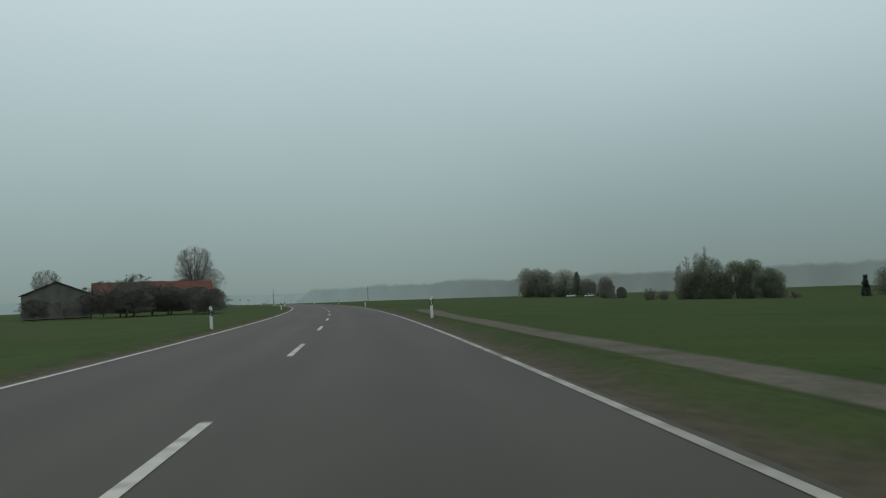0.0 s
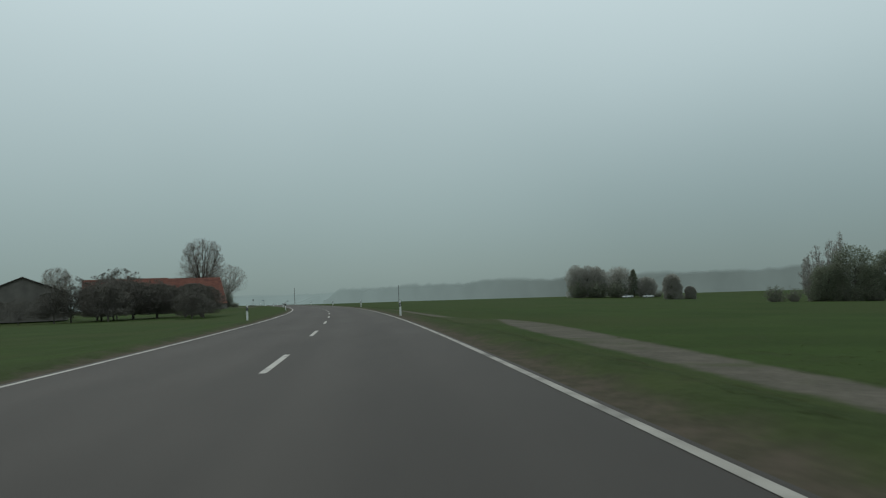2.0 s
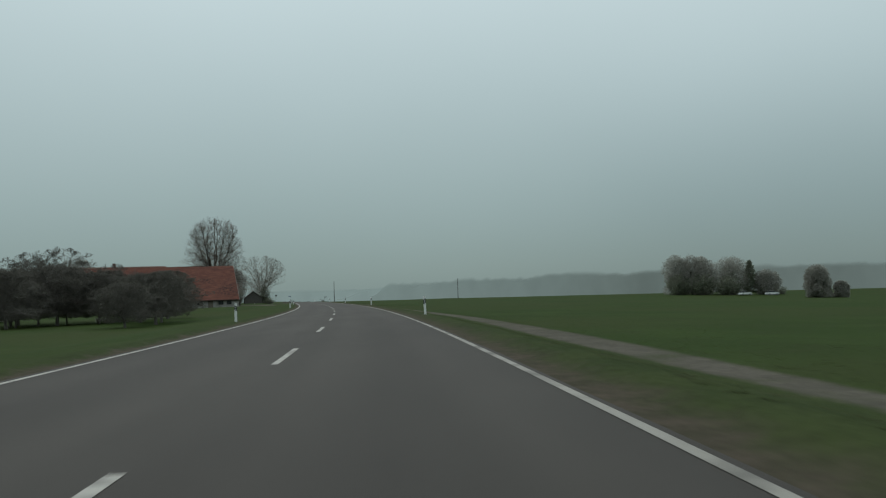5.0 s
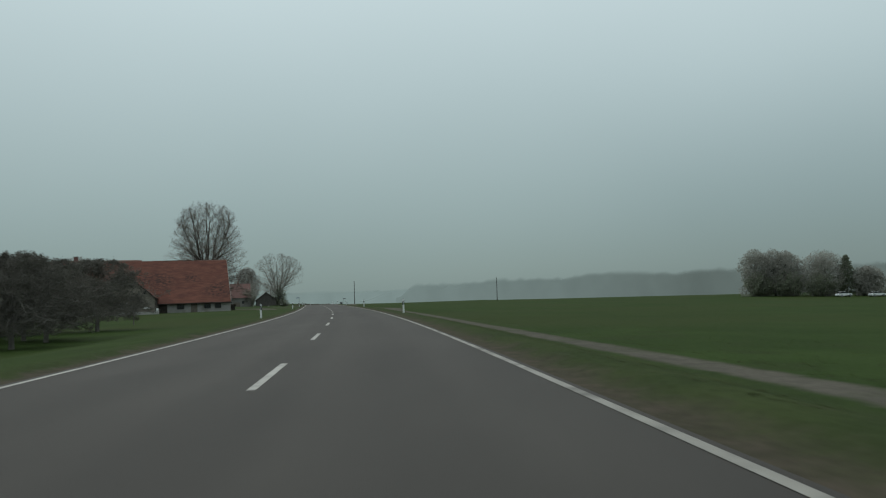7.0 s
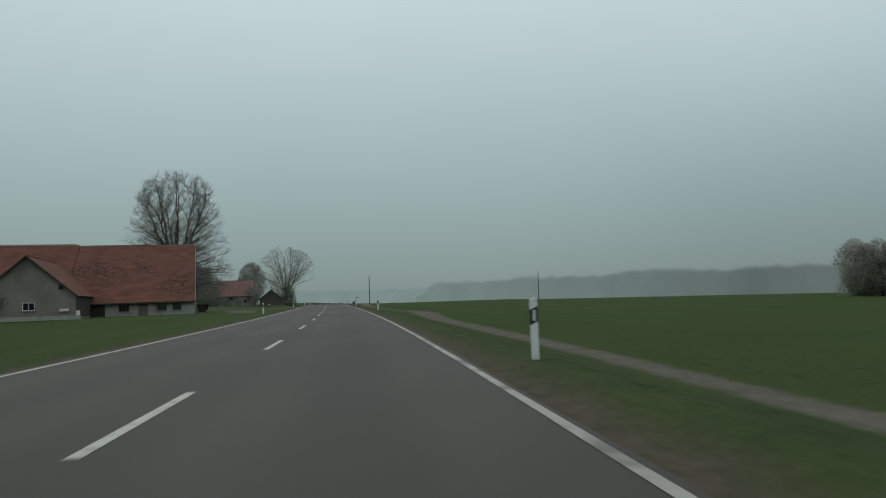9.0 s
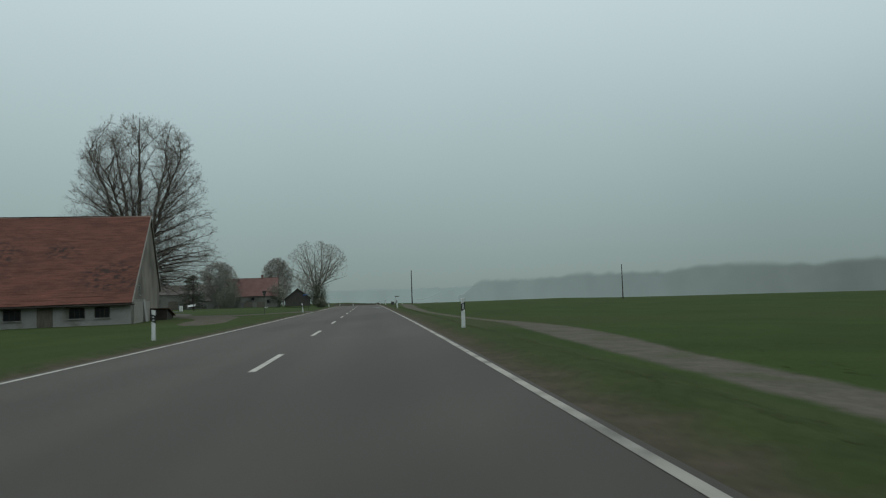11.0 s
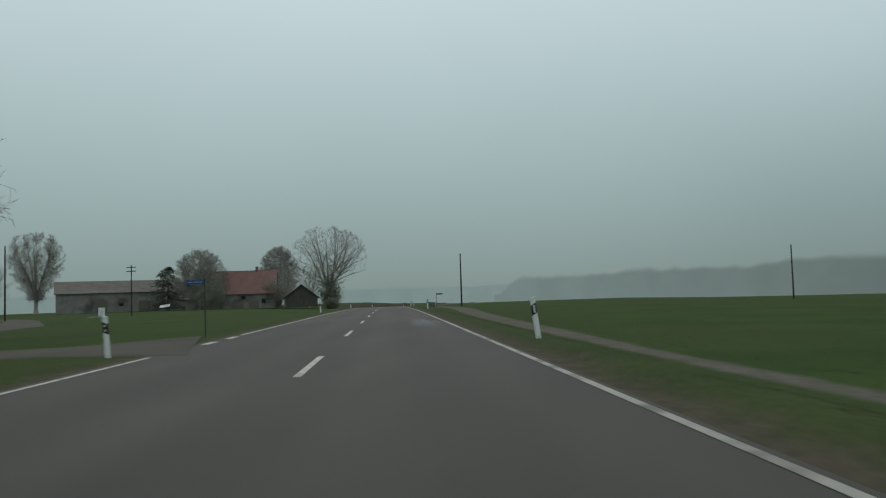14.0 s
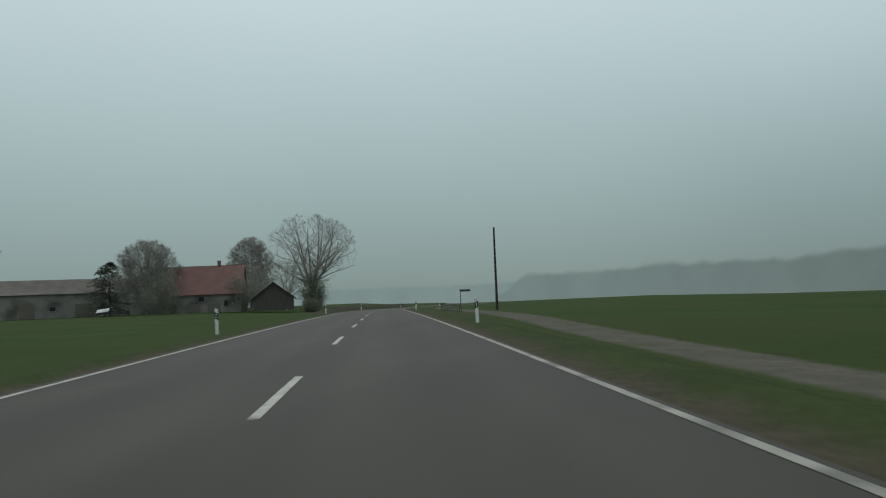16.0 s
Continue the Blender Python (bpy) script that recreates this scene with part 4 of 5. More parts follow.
for i, (ox, oy, oh, ow) in enumerate(ORCHARD):
    if i < 3:
        old.append((tree("fruit_tree", (ox, oy), oh, ow, 40 + i, "dark twiggy old fruit tree in the meadow", foot=0.19, fork=0.24, leaders=8, fan=1.1, outline=LOW, side=11, subs=8, twigs=6, ends=2, rise=(-0.35, 0.8), pull=-0.02,
                         trunk_r=0.16, thin=1.3, lumps=0.7, twig_mat=M_ORCHARD, bark=M_ORCHARD, leaf_mat=M_BUD, leaves=2, leaf_size=0.06, twig_len=0.55, group="orchard trees"), oh))
    else:
        ob, h_ = old[i % 3]
        copy_thing(ob, Matrix.Translation((ox, oy, land(ox, oy) - 0.05)) @ pose(0, 0, 0, 0, 0, 70 * i) @ Matrix.Scale(oh / h_, 4))


# second farm
tree("bare_ash_tree", (-104.5, 533.0), 26.2, 27.0, 21, "wide bare ash tree with an ivy-covered foot", foot=0.24, fork=0.22, leaders=9, fan=0.85, outline=FAN, side=11, subs=8, twigs=6, ends=2, rise=(0.1, 0.9), pull=0.03,
     trunk_r=0.75, thin=1.25, twig_mat=M_PALETWIG, bark=M_PALETWIG, lumps=0.2, twig_len=1.2)
bush("ivy_thicket", (-103.5, 531.0), 8.5, 8.5, 3, "dark ivy thicket round the ash trunk", density=1.3, mat=M_LEAF, leaf_size=0.2)
dome_tree("yard_tree", (-121.9, 473.0), 15.6, 14.0, 22, "budding broad domed tree beside the red-roofed house", ROUND, boughs=170, leaders=5, thick=3.2, bark=M_LIMETWIG, twig_mat=M_PALETWIG)
dome_tree("yard_tree", (-113.4, 510.0), 18.4, 12.5, 23, "budding rounded tree behind the red-roofed house", ROUND, boughs=170, leaders=5, thick=3.6, bark=M_LIMETWIG, twig_mat=M_PALETWIG)
tree("bare_yard_tree", (-101.0, 500.0), 12.0, 9.5, 24, "thin bare tree behind the dark hedge", twig_mat=M_PALETWIG, bark=M_PALETWIG, foot=0.12, fork=0.1, leaders=7, fan=0.4, side=8, subs=7, twigs=5, ends=2, thin=1.2)
tree("bare_yard_tree", (-107.0, 496.0), 11.0, 8.0, 44, "thin bare tree behind the dark hedge", twig_mat=M_PALETWIG, bark=M_PALETWIG, foot=0.12, fork=0.1, leaders=7, fan=0.4, side=8, subs=7, twigs=5, ends=2, thin=1.2)
VASE = ((0.20, 0.30), (0.33, 0.62), (0.50, 0.88), (0.68, 1.0), (0.82, 0.94), (0.91, 0.74), (0.97, 0.45), (1.0, 0.12))
dome_tree("willow_tree", (-201.0, 520.0), 27.5, 17.5, 25, "tall bare willow paled for the mist, standing clear of the barn", VASE, boughs=190, leaders=8, thick=3.0, bark=M_PALETWIG, twig_mat=M_PALETWIG)
tree("willow_tree", (-176.0, 462.0), 15.0, 16.0, 26, "bare willow paled for the mist, beside the barn", twig_mat=M_PALETWIG, bark=M_PALETWIG, foot=0.12, fork=0.1, leaders=8, fan=0.6, side=10, subs=8, twigs=5, ends=1, thin=1.2, lumps=0.3)
conifer("fir_tree", (-133.3, 478.0), 12.2, 16.0, 27, "dark spreading fir tree in front of the barn", shape=0.5)
bush("hedge_bush", (-89.0, 480.0), 5.0, 3.0, 28, "rounded dark evergreen bush beside the wooden shed", density=1.8, leaves=5, mat=M_LEAF)
bush("yard_bush", (-117.0, 468.5), 8.0, 9.0, 29, "tall dense brown bush before the red-roofed house", twig_mat=M_PALETWIG, mat=M_LEAF, leaves=2, density=2.6, leaf_size=0.16)
bush("yard_bush", (-103.5, 476.5), 5.5, 8.0, 45, "tall dense brown bush before the red-roofed house", twig_mat=M_PALETWIG, mat=M_LEAF, leaves=2, density=2.6, leaf_size=0.16)
tree("young_fruit_tree", (-49.0, 233.0), 3.6, 2.8, 46, "small young fruit tree in the meadow", foot=0.35, fork=0.35, leaders=4, fan=0.5, side=8, subs=5, twigs=4, ends=2, trunk_r=0.07, twig_mat=M_ORCHARD, bark=M_ORCHARD, thin=1.2, twig_len=0.3)

# groups of trees in the open field: bare spires beside leafy domes
SPIRES = ((69.2, 168.0, 8.4, 2.9, 30), (71.6, 168.6, 9.6, 3.0, 31), (73.7, 168.4, 11.4, 3.2, 130), (75.7, 168.8, 12.0, 3.0, 131))
for fx, fy, fh, fw, seed in SPIRES:
    tree("field_poplar", (fx, fy), fh, fw, seed, "pale upright bare tree in a group in the open field", foot=0.04, fork=0.05, leaders=9, fan=0.2, outline=LOW, side=8, subs=6, twigs=4, ends=2, rise=(0.9, 1.8), pull=0.06,
         thin=1.4, lumps=0.7, twig_mat=M_PALETWIG, bark=M_PALETWIG, group="bare field trees")
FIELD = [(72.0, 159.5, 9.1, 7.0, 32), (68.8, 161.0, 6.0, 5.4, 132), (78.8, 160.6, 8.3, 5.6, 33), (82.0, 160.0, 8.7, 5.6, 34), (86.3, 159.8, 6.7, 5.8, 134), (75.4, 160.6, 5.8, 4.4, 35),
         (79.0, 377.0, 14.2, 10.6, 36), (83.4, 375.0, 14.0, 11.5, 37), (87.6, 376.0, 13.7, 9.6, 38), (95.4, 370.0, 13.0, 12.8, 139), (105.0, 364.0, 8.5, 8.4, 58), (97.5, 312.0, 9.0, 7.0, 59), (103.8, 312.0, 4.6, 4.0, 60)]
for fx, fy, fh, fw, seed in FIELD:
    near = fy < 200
    leafy_tree("field_tree", (fx, fy), fh, fw, seed, "dense leafy green tree in a group in the open field" if near else "rounded grey-brown tree far out in the field, its leaves paled for the mist", M_LEAF if near else M_HAZELEAF,
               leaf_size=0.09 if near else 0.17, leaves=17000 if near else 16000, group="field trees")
leafy_tree("field_tree", (127.5, 181.5), 7.4, 6.0, 161, "dense leafy green tree in a group in the open field", M_LEAF, leaves=9000, leaf_size=0.10, group="field trees")
conifer("field_spruce", (122.7, 182.6), 5.6, 3.0, 162, "small dark conical spruce at the field's end", shape=0.9)
conifer("field_spruce", (100.6, 367.0), 12.2, 8.5, 61, "dark spruce among the field trees", mat=M_LEAF, shape=0.6)
for bx, by, bw, bh, seed in ((67.8, 162.5, 5.0, 3.0, 79), (70.4, 158.8, 5.0, 3.4, 80), (62.6, 160.0, 3.0, 2.2, 64), (59.4, 160.0, 4.0, 2.5, 65), (91.2, 159.6, 3.6, 1.7, 66), (111.0, 368.0, 5.0, 3.0, 67), (75.0, 159.5, 6.0, 3.0, 68), (80.5, 159.0, 6.0, 2.8, 69), (85.5, 158.5, 6.0, 2.8, 70), (78.0, 373.0, 9.0, 7.0, 74), (85.0, 370.0, 9.0, 7.0, 75), (92.5, 365.0, 9.0, 7.0, 76), (105.0, 364.5, 6.0, 5.0, 77), (97.5, 311.4, 6.0, 4.0, 78)):
    bush("field_bush", (bx, by), bw, bh, seed, "low leafy bush in the open field", mat=M_LEAF, group="field bushes")


# ---------------------------------------------------------------- far woods
def far_woods(name, line, seed, label, mat, lump=1.0):
    """A far wood's edge along a line of (x, y, height of the tops, closeness that sets the painted haze): rounded
    crowns with an uneven top, as one far backdrop.
    """
    pts = []
    for p, q in zip(line, line[1:]):
        n = max(1, int(math.hypot(q[0] - p[0], q[1] - p[1]) / 2.2))
        pts += [tuple(a + (b - a) * i / n for a, b in zip(p, q)) for i in range(n)]
    pts.append(line[-1])
    verts, faces, up, close = [], [], [], []
    run = 0.0
    levels = ((0, 0.0), (0.30, -1.2), (0.55, -1.8), (0.75, -1.6), (0.88, -1.1), (1.0, -0.4))
    for row in range(2):
        base = len(verts)
        run = 0.0
        for i, (x, y, top, near) in enumerate(pts):
            a, b = pts[max(i - 1, 0)], pts[min(i + 1, len(pts) - 1)]
            d = math.hypot(b[0] - a[0], b[1] - a[1])
            nx, ny = -(b[1] - a[1]) / d, (b[0] - a[0]) / d
            run += d / 2
            end = smooth(0, 11, i) * 0.6 + 0.4 if seed < 7 else 1.0
            bump = 0.20 * noise.noise(Vector((run / 42, seed, row * 5))) + 0.22 * (0.35 - abs(noise.noise(Vector((run / 15, seed + 3, row * 5))))) + 0.03 * noise.noise(Vector((run / 5, seed + 6, row * 5)))
            z0 = land(x, y) - 0.5
            h = (top - z0) * end * (1 + lump * bump) * (0.93 + 0.07 * row)
            for f, o in levels:
                o += row * 8 + 0.7 * noise.noise(Vector((run / 14, seed + 9, row + f)))
                verts.append((x + nx * o, y + ny * o, z0 + h * f))
                up.append(f)
                close.append(near)
        c = len(levels)
        for i in range(len(pts) - 1):
            for k in range(c - 1):
                q = base + i * c + k
                faces.append((q, q + c, q + c + 1, q + 1))
    ob = mesh_object(name, verts, faces, mat, smooth=True)
    for key, values in (("up", up), ("close", close)):
        ob.data.attributes.new(key, "FLOAT", "POINT").data.foreach_set("value", values)
    return tagged(ob, label, "woods", kind="structure")


# Haze is painted into the glow: far colours lie nearer the sky's.
M_WOODS_NEAR = backdrop_material("painted_mist_woods_near", (0.117, 0.152, 0.143), (0.168, 0.224, 0.216))
M_WOODS_FAR = backdrop_material("painted_mist_woods_far", (0.172, 0.228, 0.222), (0.194, 0.260, 0.253))
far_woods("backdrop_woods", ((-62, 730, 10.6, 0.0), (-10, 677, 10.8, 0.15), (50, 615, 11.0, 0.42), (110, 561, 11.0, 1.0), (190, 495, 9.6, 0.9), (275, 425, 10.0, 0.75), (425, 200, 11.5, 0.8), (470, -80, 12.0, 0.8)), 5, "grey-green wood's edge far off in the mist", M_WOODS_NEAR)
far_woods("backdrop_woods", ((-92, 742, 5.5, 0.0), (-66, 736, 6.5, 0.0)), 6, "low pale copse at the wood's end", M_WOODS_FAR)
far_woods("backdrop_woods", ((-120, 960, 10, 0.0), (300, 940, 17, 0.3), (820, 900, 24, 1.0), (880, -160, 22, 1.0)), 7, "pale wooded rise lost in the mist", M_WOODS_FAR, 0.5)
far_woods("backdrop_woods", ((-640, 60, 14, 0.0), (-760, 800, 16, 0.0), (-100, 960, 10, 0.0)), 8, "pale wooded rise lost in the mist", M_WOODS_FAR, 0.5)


# ---------------------------------------------------------------- roadside things
def marker_post(side):
    """White roadside delineator, its black band slanting down towards the road: one upright reflector on the right of the road, two round ones on the left."""
    ob = thing("delineator_post", Matrix.Identity(4), "white plastic roadside post with slanted black band" + (" and upright reflector" if side > 0 else " and two round reflectors"), "delineator", "roadside posts")
    outline = [(-0.06, -0.02), (-0.035, 0.055), (0.035, 0.055), (0.06, -0.02), (0.03, -0.045), (-0.03, -0.045)]
    k = 0.5 * side

    def slab(z0, z1, slant0, slant1, grow):
        bm = bmesh.new()
        lo = [bm.verts.new((u * grow, v * grow, z0 + slant0 * u)) for u, v in outline]
        hi = [bm.verts.new((u * grow, v * grow, z1 + slant1 * u)) for u, v in outline]
        bm.faces.new(lo[::-1])
        bm.faces.new(hi)
        for i in range(6):
            bm.faces.new((lo[i], lo[(i + 1) % 6], hi[(i + 1) % 6], hi[i]))
        return bm

    part("shaft", slab(-0.15, 0.52, 0, k, 1.0), M_WHITE, ob)
    part("black_band", slab(0.52, 0.75, k, k, 1.01), M_BLACK, ob, "slanted black band")
    part("cap", slab(0.75, 0.89, k, 0.7 * k, 1.0), M_WHITE, ob)
    if side > 0:
        part("reflector", box(-0.022, -0.056, 0.55, 0.022, -0.042, 0.72, 0.004), M_REFLECTOR, ob, "upright white reflector")
    else:
        for z in (0.585, 0.685):
            part("reflector", rod((0, -0.055, z), (0, -0.042, z), 0.026, None, 14), M_REFLECTOR, ob, "small round white reflector")
    return ob


RIGHT = ((-19, 4.6), (33.3, 4.57), (85.5, 4.22), (137.35, 4.68), (188.8, 4.65), (242.2, 4.68), (295.4, 4.58), (345.3, 4.60), (397, 4.6), (449, 4.6), (501, 4.6))
LEFT = ((-19, -4.6), (33.0, -4.5), (87.0, -4.75), (137.2, -4.55), (189.2, -4.58), (242.3, -4.72), (295.7, -4.78), (345.4, -4.62), (397, -4.6), (449, -4.6), (501, -4.6))
# posts that stand askew: distance along the road, sideways lean in degrees
ASKEW = {137.35: -2.0, 295.4: -6.5, 295.7: -4.0, 242.2: 0.5}
for posts, side in ((RIGHT, 1), (LEFT, -1)):
    post = marker_post(side)
    for i, (py, lat) in enumerate(posts):
        p = across(py, lat)
        m = pose(p[0], p[1], land(p[0], p[1]) + 0.02, random.uniform(-1.5, 1.5), ASKEW.get(py, random.uniform(-1.5, 0.8)), math.degrees(-math.atan(slope(py))))
        if i:
            copy_thing(post, m)
        else:
            post.matrix_world = m


def pole(name, place, height, label, arms=False, r=0.10):
    x, y = place
    ob = thing(name, Matrix.Translation((x, y, land(x, y))), label, "utility pole")
    part("shaft", rod((0, 0, -0.3), (0.03, 0, height), r * 1.25, r * 0.8, 10), M_DARKWOOD, ob)
    part("cap", rod((0.03, 0, height), (0.03, 0, height + 0.06), r * 0.9, r * 0.3, 10), M_METAL, ob)
    if arms:
        for z in (height - 0.35, height - 0.95):
            part("crossarm", box(-0.75, -0.06, z - 0.06, 0.75, 0.06, z + 0.06, 0.01), M_DARKWOOD, ob)
            for ax in (-0.65, -0.25, 0.25, 0.65):
                part("insulator", rod((ax, 0, z + 0.05), (ax, 0, z + 0.22), 0.05, 0.03, 8), M_WHITE, ob)
    return ob


pole("wooden_pole", (-44.5, 388.5), 7.4, "plain dark wooden pole at the field's edge")
pole("wooden_pole", (1.2, 393.0), 7.5, "plain dark wooden pole in the green field")
pole("power_pole", (-94.5, 389.8), 7.6, "dark wooden power pole with two crossarms", True, 0.085)
pole("wooden_pole", (-99.5, 368.7), 9.4, "plain dark wooden pole beside the willows")


def yield_sign(place, turn):
    ob = thing("yield_sign", pose(place[0], place[1], land(*place), 0, 0, turn), "triangular give-way sign seen from its grey back", "road sign")
    part("post", rod((0, 0, -0.2), (0, 0, 2.36), 0.022, None, 10), M_POST, ob)
    tri = [(-0.36, 2.36), (0.36, 2.36), (0, 1.70)]
    part("sign_plate", prism(tri, "y", -0.05, -0.038), M_SIGNBACK, ob, "dark grey back of the plate")
    for px in (-0.36, -0.06):
        part("marker_plate", box(px - 0.12, -0.06, 0.66, px + 0.12, -0.045, 0.78, 0.004), M_WHITE, ob, "small white marker plate")
    part("clamp", box(-0.06, -0.045, 2.1, 0.06, 0.04, 2.16, 0.005), M_METAL, ob)
    return ob


yield_sign((-45.8, 294.5), 148)


def name_board(place, turn):
    """Blue name board on a pole at the junction; what is written on it cannot be read."""
    ob = thing("blue_board", pose(place[0], place[1], land(*place), 0, 0, turn), "blue board with pale lettering bars on a pole", "road sign")
    part("post", rod((0, 0, -0.2), (0, 0, 1.98), 0.024, None, 10), M_POST, ob)
    b = part("board", box(-0.60, -0.02, 1.79, -0.03, 0.02, 1.93, 0.006), M_BLUE, ob)
    for x0, x1 in ((-0.55, -0.40), (-0.37, -0.25), (-0.22, -0.09)):
        part("lettering_bar", box(x0, -0.025, 1.845, x1, -0.021, 1.872), M_METAL, b)
    part("small_plate", box(-0.57, -0.015, 1.72, -0.48, 0.015, 1.785, 0.005), M_BLUE, ob)
    return ob


name_board((-43.98, 304.1), 33)


def finger_sign(place, turn):
    ob = thing("finger_sign", pose(place[0], place[1], land(*place), 0, 0, turn), "small dark direction sign on a thin post", "road sign")
    part("post", rod((0, 0, -0.2), (0, 0, 1.85), 0.03, None, 8), M_POST, ob)
    part("arm", prism([(-0.05, 1.62), (0.75, 1.62), (0.88, 1.71), (0.75, 1.80), (-0.05, 1.80)], "y", -0.02, 0.02), M_SIGNBACK, ob)
    return ob


finger_sign((-47.0, 381.2), 10)


def railing(place, turn, length):
    ob = thing("pipe_railing", pose(place[0], place[1], land(*place), 0, 0, turn), "low grey pipe railing beside the ditch", "railing")
    n = int(length / 1.8) + 1
    for i in range(n):
        part("post", rod((i * length / (n - 1), 0, -0.2), (i * length / (n - 1), 0, 0.62), 0.035, None, 8), M_SIGNBACK, ob)
    for z in (0.32, 0.6):
        part("rail", rod((0, 0, z), (length, 0, z), 0.03, None, 8), M_SIGNBACK, ob)
    return ob


railing((-46.9, 379.0), 101.5, 19.0)


# ---------------------------------------------------------------- farm buildings
def courses(u0, z0, u1, z1, x0, x1, n, thick=0.035, sag=0.0):
    """Overlapping tile courses from the eave (u0, z0) to the ridge (u1, z1), each a step proud of the next; runs along x."""
    verts, faces = [], []
    cells = max(2, int(abs(x1 - x0) / 1.2))
    nu, nz = -(z1 - z0), (u1 - u0)
    l = math.hypot(nu, nz)
    nu, nz = nu / l, nz / l
    if nz < 0:
        nu, nz = -nu, -nz
    for i in range(n):
        for e, lift in ((i / n - 0.004, thick), ((i + 1) / n + 0.012, thick * 0.25)):
            for c in range(cells + 1):
                f = c / cells
                dz = -sag * math.sin(math.pi * f) * e + 0.018 * noise.noise(Vector((x0 + c * 0.9, i * 0.7, u0)))
                verts.append((x0 + (x1 - x0) * f, u0 + (u1 - u0) * e + nu * lift, z0 + (z1 - z0) * e + nz * lift + dz))
    w = cells + 1
    for i in range(n):
        for c in range(cells):
            a = 2 * i * w + c
            faces.append((a, a + 1, a + w + 1, a + w))
            if i:
                b = a - w
                faces.append((b, b + 1, a + 1, a))
    return verts, faces


def window(parent, x, y, z, w, h, face="y-", bars=(1, 1), frame_mat=None):
    """A window set in a wall that faces -y (or +x)."""
    t = 0.05
    turn = Matrix.Identity(4) if face == "y-" else pose(0, 0, 0, 0, 0, 90)
    ob = part("window", box(-w / 2, 0.0, 0, w / 2, 0.06, h), M_GLASSDARK, parent)
    ob.matrix_local = Matrix.Translation((x, y, z)) @ turn
    fm = frame_mat or M_DARKWOOD
    fr = bmesh.new()
    for a in ((-w / 2 - t, -0.04, -t, -w / 2, 0.05, h + t), (w / 2, -0.04, -t, w / 2 + t, 0.05, h + t), (-w / 2, -0.04, -t, w / 2, 0.05, 0), (-w / 2, -0.04, h, w / 2, 0.05, h + t)):
        box(*a, bm=fr)
    part("frame", fr, fm, ob)
    for i in range(bars[0]):
        part("glazing_bar", box(-w / 2 + w * (i + 1) / (bars[0] + 1) - 0.02, -0.02, 0, -w / 2 + w * (i + 1) / (bars[0] + 1) + 0.02, 0.01, h), fm, ob)
    part("sill", box(-w / 2 - 0.1, -0.10, -t - 0.06, w / 2 + 0.1, 0.04, -t), M_PLINTH, ob)
    return ob


